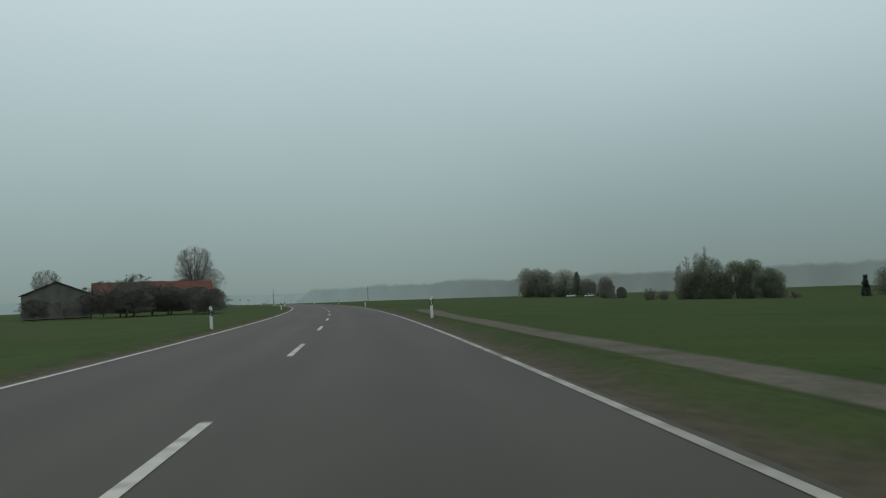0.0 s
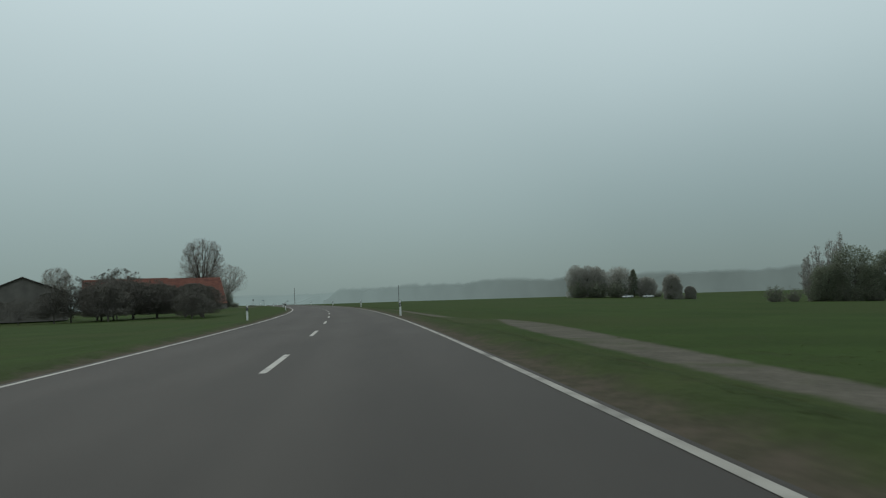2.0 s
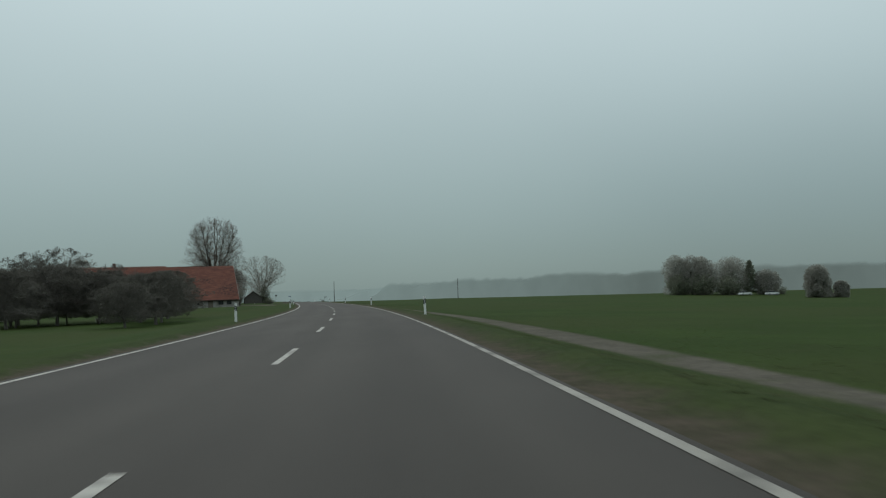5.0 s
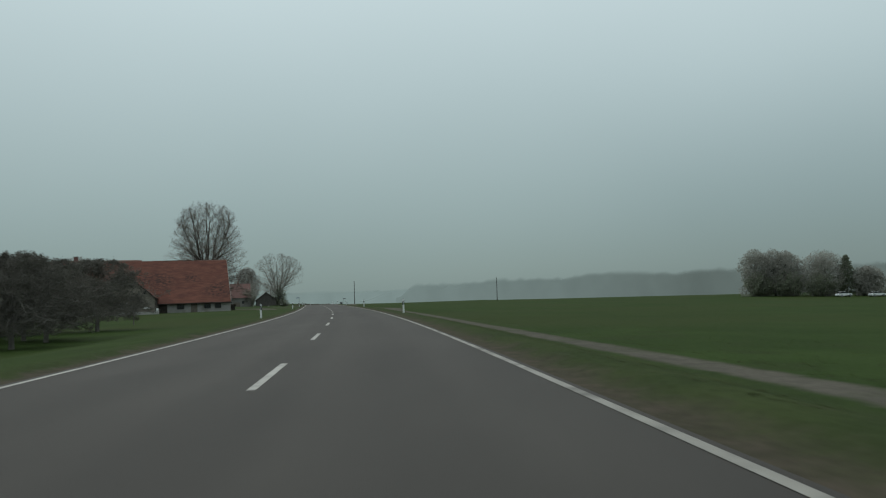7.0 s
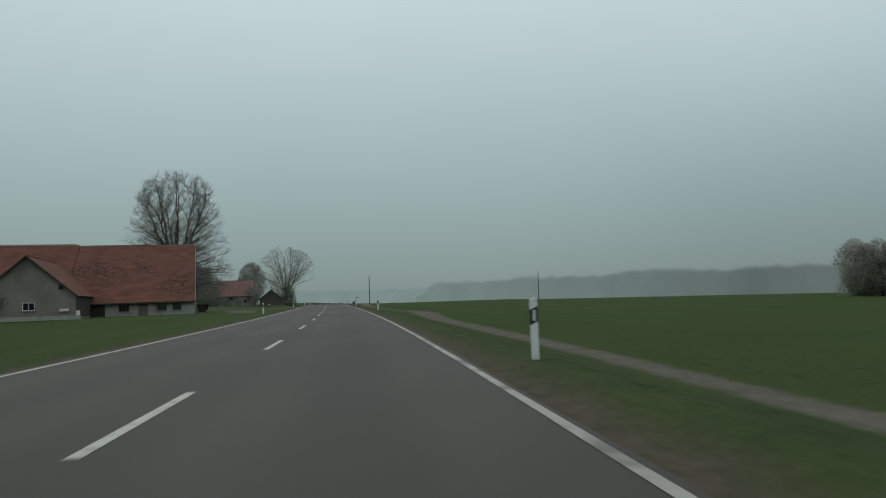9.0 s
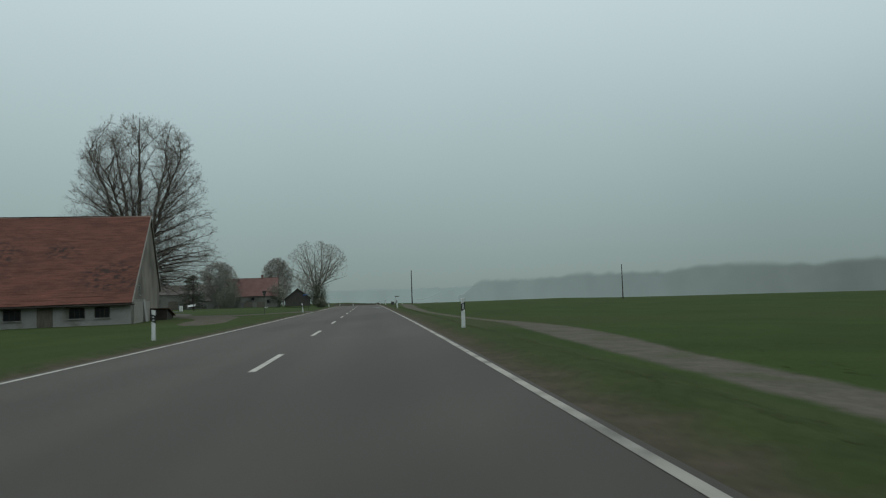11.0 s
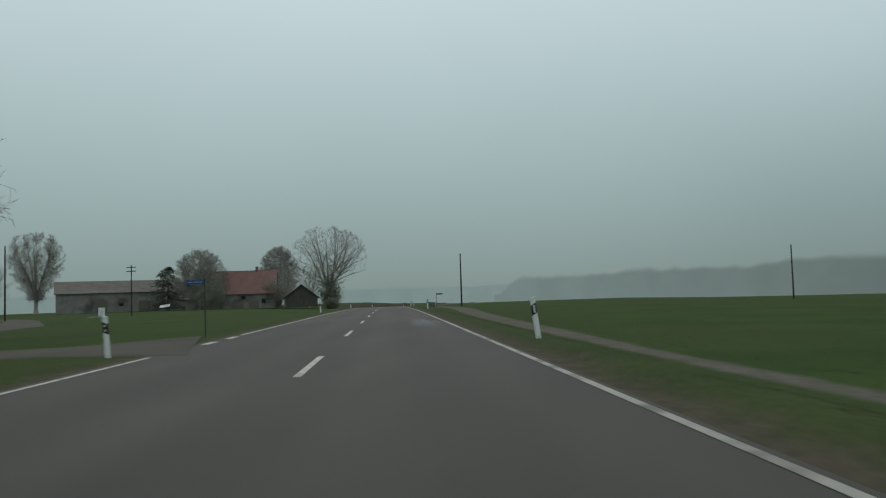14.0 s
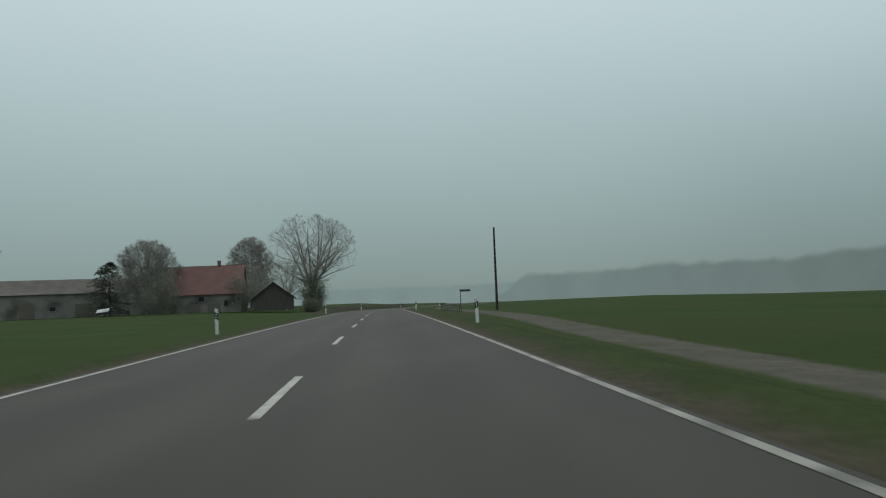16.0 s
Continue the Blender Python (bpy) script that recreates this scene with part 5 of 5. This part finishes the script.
def farmhouse():
    L, W1, W2, ZN, ZR, ZF = 39.0, 13.2, 7.2, 2.05, 9.9, 3.5
    ob = thing("farmhouse", pose(-50.5, 277.0, -0.25, 0, 0, 20), "long old farmhouse with red tiled roof and grey rendered gable", "farmhouse")
    W = W1 + W2
    body = [(0.0, 0), (0.0, ZN), (W1, ZR - 0.15), (W, ZF), (W, 0)]
    part("wall", prism(body, "x", -L, 0), M_RENDER, ob)
    part("front_plaster", box(-10.6, -0.06, 0, -0.02, 0.0, 1.72), M_PLINTH, ob, "pale limewashed plaster with stains")
    # Dark panel paints the shade under the eave beside the wing.
    part("recess_shade_panel", box(-12.85, -0.08, 0, -10.6, 0.0, 1.72), M_DARKWOOD, ob, "dark panel that stands for the shade in the recess")
    v, f = courses(-0.55, ZN - 0.28, W1, ZR, -15.3, 0.16, 44, sag=0.0)
    mesh_object("roof", v, f, M_MOSSY, ob, "weathered red clay tiles, dark with moss in patches")
    v, f = courses(-0.55, ZN - 0.27, W1, ZR + 0.14, -L - 0.3, -15.3, 44, sag=0.0)
    mesh_object("roof", v, f, M_MOSSY, ob, "weathered red clay tiles laid a little higher")
    v, f = courses(W + 0.5, ZF - 0.4, W1, ZR, -L - 0.3, 0.16, 24)
    mesh_object("roof", v, f, M_TILE, ob)
    under = [(-0.5, ZN - 0.36), (W1, ZR - 0.10), (W + 0.45, ZF - 0.5), (W + 0.45, ZF - 0.6), (W1, ZR - 0.20), (-0.5, ZN - 0.46)]
    part("rafter_layer", prism(under, "x", -L - 0.25, 0.12), M_WOOD, ob)
    for a, b in (((-0.58, ZN - 0.36), (W1, ZR - 0.03)), ((W + 0.5, ZF - 0.5), (W1, ZR - 0.03))):
        part("bargeboard", prism([(a[0], a[1] - 0.05), (b[0], b[1] - 0.1), (b[0], b[1] + 0.12), (a[0], a[1] + 0.16)], "x", 0.12, 0.17), M_PALEBOARD, ob)
    # ridge: two levels, the far part raised to fit the camera's view
    for i in range(52):
        x1 = 0.18 - i * 0.76
        z = ZR + (0.26 if x1 < -15.3 else 0.03) - 0.10 * math.sin(math.pi * min(1, -x1 / 15.3)) * (x1 > -15.3)
        part("ridge_tile", prism([(W1 - 0.17, z - 0.16), (W1 - 0.08, z + 0.06), (W1 + 0.08, z + 0.06), (W1 + 0.17, z - 0.16)], "x", x1 - 0.79, x1), M_RIDGE, ob)
    ch = part("chimney", box(-27.0, W1 - 0.4, ZR - 0.6, -26.3, W1 + 0.4, ZR + 1.0, 0.02), M_TILE2, ob, "brick chimney")
    part("chimney_cap", box(-27.1, W1 - 0.5, ZR + 1.0, -26.2, W1 + 0.5, ZR + 1.11, 0.02), M_RENDER, ch)
    part("gutter", rod((-15.5, -0.62, ZN - 0.40), (0.3, -0.62, ZN - 0.44), 0.06, None, 8), M_DARKWOOD, ob)
    for x, w in ((-2.1, 0.95), (-3.9, 1.0), (-8.4, 1.1)):
        window(ob, x, -0.10, 0.72, w, 0.72, bars=(2, 0))
    dr = part("door", box(-6.7, -0.12, 0.0, -5.6, -0.03, 1.68, 0.01), M_WOOD, ob)
    for k in range(4):
        part("board", box(-6.67 + k * 0.265, -0.15, 0.04, -6.43 + k * 0.265, -0.12, 1.64, 0.006), M_WOOD, dr)
    # gable end towards the road
    gate = part("barn_gate", box(0.0, 0.3, 0.0, 0.10, 6.2, 2.0, 0.01), M_PALEBOARD, ob, "pale grey board gate")
    for k in range(24):
        part("board", box(0.10, 0.32 + k * 0.245, 0.03, 0.135, 0.545 + k * 0.245, 1.90 + 0.06 * math.sin(k * 2.7), 0.006), M_PALEBOARD, gate)
    lean = part("leaning_board", box(0.0, 6.3, 0.0, 0.06, 7.9, 2.05, 0.01), M_PLINTH, ob, "pale weathered board leaning on the wall")
    lean.matrix_local = pose(0.30, 0, 0, 0, -7, 0)
    for k in range(3):
        part("panel", box(0.02, 8.3 + k * 1.1, 0.0, 0.07, 9.35 + k * 1.1, 1.9, 0.008), M_PALEBOARD, ob)
    annex = part("annex", prism([(11.9, 0.0), (11.9, 1.12), (18.2, 0.42), (18.2, 0.0)], "x", 0.0, 1.5), M_DARKWOOD, ob, "low dark store wall that slopes down along the gable's foot")
    part("annex_roof", prism([(11.7, 1.16), (18.5, 0.41), (18.5, 0.47), (11.7, 1.24)], "x", -0.02, 1.75), M_RUSTBOARD, annex, "sloping reddish-brown cover boards")
    window(ob, 0.02, 4.6, 2.45, 0.55, 0.7, face="x", bars=(0, 0), frame_mat=M_PLINTH)
    # cross wing
    a, b, depth, zp, k = -21.95, -12.25, 11.8, 7.15, 0.876
    mid = (a + b) / 2
    za = zp - k * (b - mid)
    wing = part("wing_wall", prism([(a, 0), (a, za - 0.15), (mid, zp - 0.15), (b, za - 0.15), (b, 0)], "y", -depth, 3.0), M_RENDER, ob, "grey rendered cross wing")
    for s in (-1, 1):
        e, drop = (b if s > 0 else a) + s * 0.28, za - 0.28 * k
        v, f = courses(e, drop, mid, zp, -depth - 0.35, 6.4, 22)
        mesh_object("wing_roof", [(p[1], p[0], p[2]) for p in v], f, M_TILE, ob)
        part("bargeboard", prism([(e, drop - 0.22), (mid, zp - 0.16), (mid, zp + 0.05), (e, drop + 0.02)], "y", -depth - 0.4, -depth - 0.33), M_DARKWOOD, ob)
    # Dark boards added to paint the shade on the wing's recess side.
    for i in range(22):
        part("side_shade_board", box(b + 0.005, -depth + 0.15 + i * 0.53, 0.3, b + 0.04, -depth + 0.65 + i * 0.53, za - 0.3, 0.006), M_DARKWOOD, wing)
    window(wing, mid + 0.2, -depth - 0.06, 1.25, 1.1, 0.75, bars=(1, 0), frame_mat=M_WHITE)
    window(wing, mid + 3.4, -depth - 0.06, 3.4, 0.4, 0.4, bars=(0, 0))
    part("wall_box", box(b - 1.6, -depth - 0.22, 1.0, b - 0.7, -depth, 1.3, 0.02), M_WHITE, ob, "small white box on the wall")
    part("meter_box", box(b + 0.25, -depth - 1.35, 0.55, b + 0.6, -depth - 1.1, 1.05, 0.02), M_WHITE, ob, "small white upright box")
    part("terrace_wall", box(a - 4.5, -depth - 1.6, -0.4, b + 0.7, -depth - 1.3, 0.56, 0.03), M_PLINTH, ob, "low pale terrace wall")
    part("plinth", box(a - 0.1, -depth - 0.12, 0, b + 0.1, -depth, 0.32), M_PLINTH, ob)
    return ob


farmhouse()


def barn(name, m, length, depth, eave, ridge, label, roof_mat, wall_mat, windows=(), doors=(), n=18, chimney=None, category="barn"):
    """A plain gabled building: x along the ridge from 0 to length, y away from the road."""
    ob = thing(name, m, label, category)
    part("wall", prism([(0, 0), (0, eave), (depth / 2, ridge - 0.15), (depth, eave), (depth, 0)], "x", 0, length), wall_mat, ob)
    for e, s in ((-0.5, 1), (depth + 0.5, -1)):
        v, f = courses(e, eave - 0.32, depth / 2, ridge, -0.4, length + 0.4, n, 0.05)
        mesh_object("roof", v, f, roof_mat, ob)
    part("ridge_cap", prism([(depth / 2 - 0.2, ridge - 0.12), (depth / 2, ridge + 0.1), (depth / 2 + 0.2, ridge - 0.12)], "x", -0.42, length + 0.42), roof_mat, ob)
    for s in (-0.4, length + 0.34):
        part("bargeboard", prism([(-0.5, eave - 0.55), (depth / 2, ridge - 0.22), (depth + 0.5, eave - 0.55), (depth + 0.5, eave - 0.3), (depth / 2, ridge + 0.04), (-0.5, eave - 0.3)], "x", s, s + 0.06), M_DARKWOOD, ob)
    for x, z, w, h in windows:
        window(ob, x, -0.06, z, w, h, bars=(1, 0))
    for x, w, h in doors:
        d = part("door", box(x - w / 2, -0.10, 0, x + w / 2, 0.0, h, 0.01), M_WOOD, ob)
        for k in range(4):
            part("board", box(x - w / 2 + 0.02 + k * w / 4, -0.13, 0.05, x - w / 2 + (k + 1) * w / 4 - 0.02, -0.10, h - 0.05, 0.01), M_WOOD, d)
    if chimney:
        c = part("chimney", box(chimney - 0.35, depth / 2 - 0.35, ridge - 0.5, chimney + 0.35, depth / 2 + 0.35, ridge + 1.0, 0.02), M_TILE2, ob)
        part("chimney_cap", box(chimney - 0.45, depth / 2 - 0.45, ridge + 1.0, chimney + 0.45, depth / 2 + 0.45, ridge + 1.1, 0.02), M_RENDER, c)
    return ob


# barn behind the orchard, its gable to the road
barn("orchard_barn", pose(-71.1, 212.7, -0.9, 0, 0, 110), 22, 16.0, 6.3, 9.5, "wide low barn with a shallow dark roof", M_GREYROOF, M_BARNWALL)
# second farm
barn("farm_barn", pose(-160.8, 470.5, -0.1, 0, 0, 34), 40, 11, 5.6, 8.6, "long grey barn with a weathered roof", M_GREYROOF, M_OLDWALL, doors=((11, 3.0, 3.2), (22, 3.0, 3.0)), windows=((16, 1.6, 1.0, 0.8),))
barn("red_roofed_house", pose(-119.2, 470.0, -0.3, 0, 0, 17), 17.5, 14.5, 4.1, 10.0, "farmhouse with a steep red tiled roof", M_TILE2, M_OLDWALL, windows=((9.5, 2.4, 0.9, 0.9), (14.6, 1.3, 1.0, 1.1)), doors=((8.0, 2.6, 1.9), (12.0, 2.6, 1.9)), n=26, chimney=12.5, category="farmhouse")
barn("white_shed", pose(-127.5, 476.0, -0.2, 0, 0, 20), 5, 6, 3.0, 4.4, "small pale plastered shed behind the trees", M_GREYROOF, M_PLINTH, category="shed")


barn("wooden_shed", pose(-91.4, 475.8, -0.3, 0, 0, 108), 7, 8.2, 2.6, 5.8, "dark wooden shed with a steep dark roof under bare trees", M_DARKROOF, M_SHEDWALL, n=12, category="shed")


def car(m, label):
    ob = thing("parked_car", m, label, "car", "parked cars")
    body = [(-2.1, 0.35), (-2.15, 0.75), (-1.9, 0.92), (-1.1, 0.98), (1.1, 0.98), (1.9, 0.85), (2.15, 0.65), (2.1, 0.35)]
    bm = prism(body, "y", -0.85, 0.85)
    bmesh.ops.bevel(bm, geom=list(bm.edges), offset=0.05, segments=2, affect="EDGES")
    b = part("body", bm, M_CAR, ob)
    bm = prism([(-1.7, 0.95), (-1.25, 1.42), (0.35, 1.45), (1.1, 0.95)], "y", -0.74, 0.74)
    part("window_band", bm, M_GLASSDARK, ob)
    part("roof_panel", box(-1.2, -0.68, 1.42, 0.33, 0.68, 1.48, 0.02), M_CAR, ob)
    for x in (-1.35, 1.35):
        for y in (-0.8, 0.8):
            w = part("wheel", rod((x, y - 0.1, 0.32), (x, y + 0.1, 0.32), 0.32, None, 18), M_RUBBER, ob)
            part("rim", rod((x, y - 0.11, 0.32), (x, y + 0.11, 0.32), 0.19, None, 14), M_METAL, w)
    return ob


for cx, cy, turn in ((95.0, 357.5, 15), (103.0, 355.5, 10)):
    car(pose(cx, cy, land(cx, cy), 0, 0, turn), "small white car parked before the field trees")


def trailer(m):
    ob = thing("farm_trailer", m, "small trailer with a tilted white lid on the farmyard grass", "trailer")
    part("load_box", box(-1.1, -0.6, 0.45, 1.1, 0.6, 0.85, 0.02), M_DARKWOOD, ob)
    lid = part("lid", box(-1.25, -0.7, -0.03, 1.25, 0.7, 0.05, 0.02), M_WHITE, ob, "tilted white lid")
    lid.matrix_local = pose(0.0, 0.1, 1.25, 28, -7, 0)
    part("lid_prop", rod((0.9, 0.5, 0.85), (0.9, 0.5, 1.45), 0.03, None, 8), M_POST, ob)
    part("drawbar", rod((-1.1, 0, 0.5), (-2.2, 0, 0.4), 0.04, None, 8), M_POST, ob)
    for y in (-0.68, 0.68):
        w = part("wheel", rod((0, y - 0.08, 0.3), (0, y + 0.08, 0.3), 0.3, None, 18), M_RUBBER, ob)
        part("rim", rod((0, y - 0.09, 0.3), (0, y + 0.09, 0.3), 0.17, None, 14), M_METAL, w)
    return ob


trailer(pose(-130.2, 470.0, land(-130.2, 470.0), 0, 0, 15))


def bale(place, turn):
    ob = thing("silage_bale", pose(place[0], place[1], land(*place), 0, 0, turn), "round hay bale wrapped in white film", "hay bale", "wrapped bales")
    bm = rod((0, -0.6, 0.62), (0, 0.6, 0.62), 0.62, None, 26)
    bmesh.ops.bevel(bm, geom=[e for e in bm.edges if abs(abs(e.verts[0].co.y) - 0.6) < 1e-3 and abs(abs(e.verts[1].co.y) - 0.6) < 1e-3], offset=0.1, segments=3, affect="EDGES")
    part("wrapped_roll", bm, M_FILM, ob)
    return ob


for p, turn in (((-65.6, 311.0), 40), ((-67.4, 312.6), 60), ((-59.6, 298.2), 25)):
    bale(p, turn)


def wood_stack(place, turn):
    ob = thing("log_stack", pose(place[0], place[1], land(*place), 0, 0, turn), "stack of split logs under a dark board", "log stack")
    rng = random.Random(4)
    for i in range(6):
        for k in range(3):
            r = rng.uniform(0.09, 0.12)
            part("log", rod((i * 0.25 + (k % 2) * 0.12, -0.5, 0.11 + k * 0.2), (i * 0.25 + (k % 2) * 0.12, 0.5, 0.11 + k * 0.2), r, None, 8), M_BARK, ob)
    part("cover_board", box(-0.3, -0.65, 0.68, 1.75, 0.65, 0.74, 0.01), M_DARKWOOD, ob)
    return ob


wood_stack((-60.4, 300.4), 60)


def board_fence(place, turn, n):
    ob = thing("board_fence", pose(place[0], place[1], land(*place), 0, 0, turn), "short dark upright board fence beside the bales", "fence")
    for i in range(n):
        part("board", box(i * 0.2, -0.02, 0.0, i * 0.2 + 0.18, 0.02, 1.45 + 0.05 * math.sin(i * 3.1), 0.006), M_DARKWOOD, ob)
    for z in (0.35, 1.15):
        part("rail", box(-0.05, 0.02, z, n * 0.2, 0.09, z + 0.09, 0.008), M_DARKWOOD, ob)
    return ob


board_fence((-70.6, 315.0), 25, 15)


M_BANK = material("dark_bank_earth", (0.042, 0.037, 0.028), (0.056, 0.050, 0.036), 1.0, 0.95, 0.8, 20, 0.3, 12, third=(0.036, 0.042, 0.020), third_scale=0.4, spec=0.05)


def earth_bank():
    """Low dark bank beside the road where it bends away."""
    verts, faces = [], []
    ys = [418 + 2 * i for i in range(60)]
    for i, y in enumerate(ys):
        h = 0.95 * smooth(0, 8, i) * (1 - smooth(50, 59, i)) * (1 + 0.5 * noise.noise(Vector((y * 0.15, 0, 4))))
        for la, f in ((-9.5, 0), (-8.3, 0.8), (-7.4, 1.0), (-6.4, 0.6), (-5.6, 0)):
            p = across(y, la + 0.3 * noise.noise(Vector((y * 0.2, la, 0))))
            verts.append((p[0], p[1], land(p[0], p[1]) - 0.03 + h * f))
    for i in range(len(ys) - 1):
        for k in range(4):
            a = i * 5 + k
            faces.append((a, a + 1, a + 6, a + 5))
    return tagged(mesh_object("earth_bank", verts, faces, M_BANK, smooth=True), "low dark earth bank beside the road", "bank", kind="structure")


earth_bank()


def trough(place, turn, label, w=2.4):
    ob = thing("concrete_trough", pose(place[0], place[1], land(*place), 0, 0, turn), label, "trough")
    part("base_slab", box(-w / 2, -0.6, 0, w / 2, 0.6, 0.18, 0.02), M_PLINTH, ob)
    part("box", box(w / 2 - 0.6, -0.5, 0.18, w / 2, 0.5, 1.35, 0.03), M_WHITE, ob, "pale upright box")
    return ob


trough((-92.7, 377.6), 15, "pale box on a slab in the grass", 1.9)


# ---------------------------------------------------------------- junction and farm drive
def ribbon(name, pts, widths, mat, lift, label, category):
    verts, faces = [], []
    n = len(pts)
    cols = 7
    for i, (x, y) in enumerate(pts):
        a, b = pts[max(i - 1, 0)], pts[min(i + 1, n - 1)]
        d = Vector((b[0] - a[0], b[1] - a[1], 0)).normalized()
        nrm = Vector((d.y, -d.x, 0))
        for k in range(cols):
            # the outermost rows run down into the ground
            j = min(max(k - 1, 0), 4)
            o = (j / 4 - 0.5) * widths[i] + (0.25 * noise.noise(Vector((i * 0.6, j * 5.0, 2))) if j in (0, 4) else 0)
            o += -0.35 if k == 0 else 0.35 if k == cols - 1 else 0
            q = Vector((x, y, 0)) + nrm * o
            verts.append((q.x, q.y, land(q.x, q.y) + (lift if 0 < k < cols - 1 else -0.05)))
    for i in range(n - 1):
        for k in range(cols - 1):
            a = i * cols + k
            faces.append((a, a + 1, a + cols + 1, a + cols))
    return tagged(mesh_object(name, verts, faces, mat), label, category, kind="structure")


def spline(ctrl, n):
    out = []
    m = len(ctrl)
    for i in range(m - 1):
        p0, p1, p2, p3 = (ctrl[max(i - 1, 0)], ctrl[i], ctrl[i + 1], ctrl[min(i + 2, m - 1)])
        for k in range(n):
            t = k / n
            out.append(tuple(0.5 * (2 * b + (c - a) * t + (2 * a - 5 * b + 4 * c - d) * t * t + (3 * b - a - 3 * c + d) * t ** 3) for a, b, c, d in zip(p0, p1, p2, p3)))
    out.append(ctrl[-1])
    return out


M_SIDEROAD = material("gritty_asphalt", (0.072, 0.062, 0.050), (0.087, 0.076, 0.062), 0.6, 0.9, 0.5, 60, 0.2, 40, third=(0.055, 0.052, 0.042), third_scale=0.3, spec=0.1)
side = spline([across(300.3, -4.05)[:2], (-46.4, 297.9), (-51.0, 298.2), (-56.0, 302.5), (-62.5, 311), (-73, 334), (-84, 350), (-102, 374), (-130, 400)], 8)
ribbon("side_road", side, [10.2 - 5.6 * smooth(0, 7, i) - 1.2 * smooth(14, 30, i) for i in range(len(side))], M_SIDEROAD, 0.03, "narrow asphalt farm road joining the main road", "road")
drive = spline([(-40.2, 264.5), (-41.2, 268.0), (-43.6, 275), (-46.0, 282.5), (-49.2, 290), (-54.5, 298.5)], 8)
ribbon("farm_drive", drive, [0.5 + 2.5 * smooth(0, 12, i) + 1.6 * smooth(20, 40, i) for i in range(len(drive))], M_TRACK, 0.022, "brown gravel drive before the farmhouse gable", "drive")


# ---------------------------------------------------------------- grass along the road
def tufts(name, y0, y1, lat0, lat1, count, seed, h):
    rng = random.Random(seed)
    verts, faces = [], []
    for i in range(count):
        y = rng.uniform(y0, y1)
        lat = lat0 + (lat1 - lat0) * rng.random() ** 1.6
        if lat < -3 and JUNCTION[0] - 2 < y < JUNCTION[1] + 2:
            continue
        if abs(lat - track_lat(y)) < 0.8:
            continue
        p = Vector(across(y, lat))
        p.z = land(p.x, p.y)
        for k in range(5):
            a = rng.uniform(0, 6.28)
            hh = h * rng.uniform(0.5, 1.3)
            w = 0.012 + 0.012 * rng.random()
            c, s = math.cos(a), math.sin(a)
            o = p + Vector((rng.gauss(0, 0.05), rng.gauss(0, 0.05), 0))
            b = len(verts)
            verts += [o + Vector((-s * w, c * w, 0.004)), o + Vector((s * w, -c * w, 0.004)), o + Vector((c * hh * 1.3, s * hh * 1.3, hh * 0.42))]
            faces.append((b, b + 1, b + 2))
    return tagged(mesh_object(name, verts, faces, M_BLADE), "short spring grass along the road", "grass", kind="stuff")


tufts("verge_grass", -5, 345, 4.9, 6.6, 5000, 1, 0.03)
tufts("meadow_edge_grass", -5, 345, 8.6, 14.0, 6000, 3, 0.035)


# ---------------------------------------------------------------- wet patch on the asphalt
def wet_patch(y0, y1, lat, half):
    """A thin film of water in the wheel path, fading at its rim."""
    m = material("wet_asphalt", (0.034, 0.031, 0.029), (0.042, 0.039, 0.036), 1.5, 0.22, 0.15, 60, 0.2, 80, spec=0.5)
    nd, lk = m.node_tree.nodes, m.node_tree.links
    at = nd.new("ShaderNodeAttribute")
    at.attribute_name = "rim"
    tx = nd.new("ShaderNodeTexNoise")
    tx.inputs["Scale"].default_value, tx.inputs["Detail"].default_value = 1.2, 4
    co = nd.new("ShaderNodeTexCoord")
    lk.new(co.outputs["Object"], tx.inputs["Vector"])
    ad = nd.new("ShaderNodeMath")
    ad.operation = "MULTIPLY_ADD"
    ad.inputs[1].default_value = 0.9
    lk.new(tx.outputs["Fac"], ad.inputs[0])
    lk.new(at.outputs["Fac"], ad.inputs[2])
    mr = nd.new("ShaderNodeMapRange")
    for key, value in (("From Min", 1.30), ("From Max", 0.55), ("To Min", 0.0), ("To Max", 0.55)):
        mr.inputs[key].default_value = value
    lk.new(ad.outputs[0], mr.inputs["Value"])
    gap, mix = nd.new("ShaderNodeBsdfTransparent"), nd.new("ShaderNodeMixShader")
    lk.new(mr.outputs["Result"], mix.inputs["Fac"])
    lk.new(gap.outputs[0], mix.inputs[1])
    lk.new(nd["Principled BSDF"].outputs[0], mix.inputs[2])
    lk.new(mix.outputs[0], nd["Material Output"].inputs["Surface"])
    n, c = 24, 8
    verts, faces, rim = [], [], []
    for i in range(n + 1):
        for k in range(c + 1):
            u, v = 2 * i / n - 1, 2 * k / c - 1
            verts.append(across((y0 + y1) / 2 + (y1 - y0) / 2 * u, lat + half * v, 0.006))
            rim.append(math.hypot(u, v))
    for i in range(n):
        for k in range(c):
            q = i * (c + 1) + k
            faces.append((q, q + 1, q + c + 2, q + c + 1))
    ob = mesh_object("wet_patch", verts, faces, m)
    ob.data.attributes.new("rim", "FLOAT", "POINT").data.foreach_set("value", rim)
    return tagged(ob, "pale shining wet patch on the asphalt", "puddle", kind="structure")


wet_patch(304.0, 319.0, 2.75, 0.75)
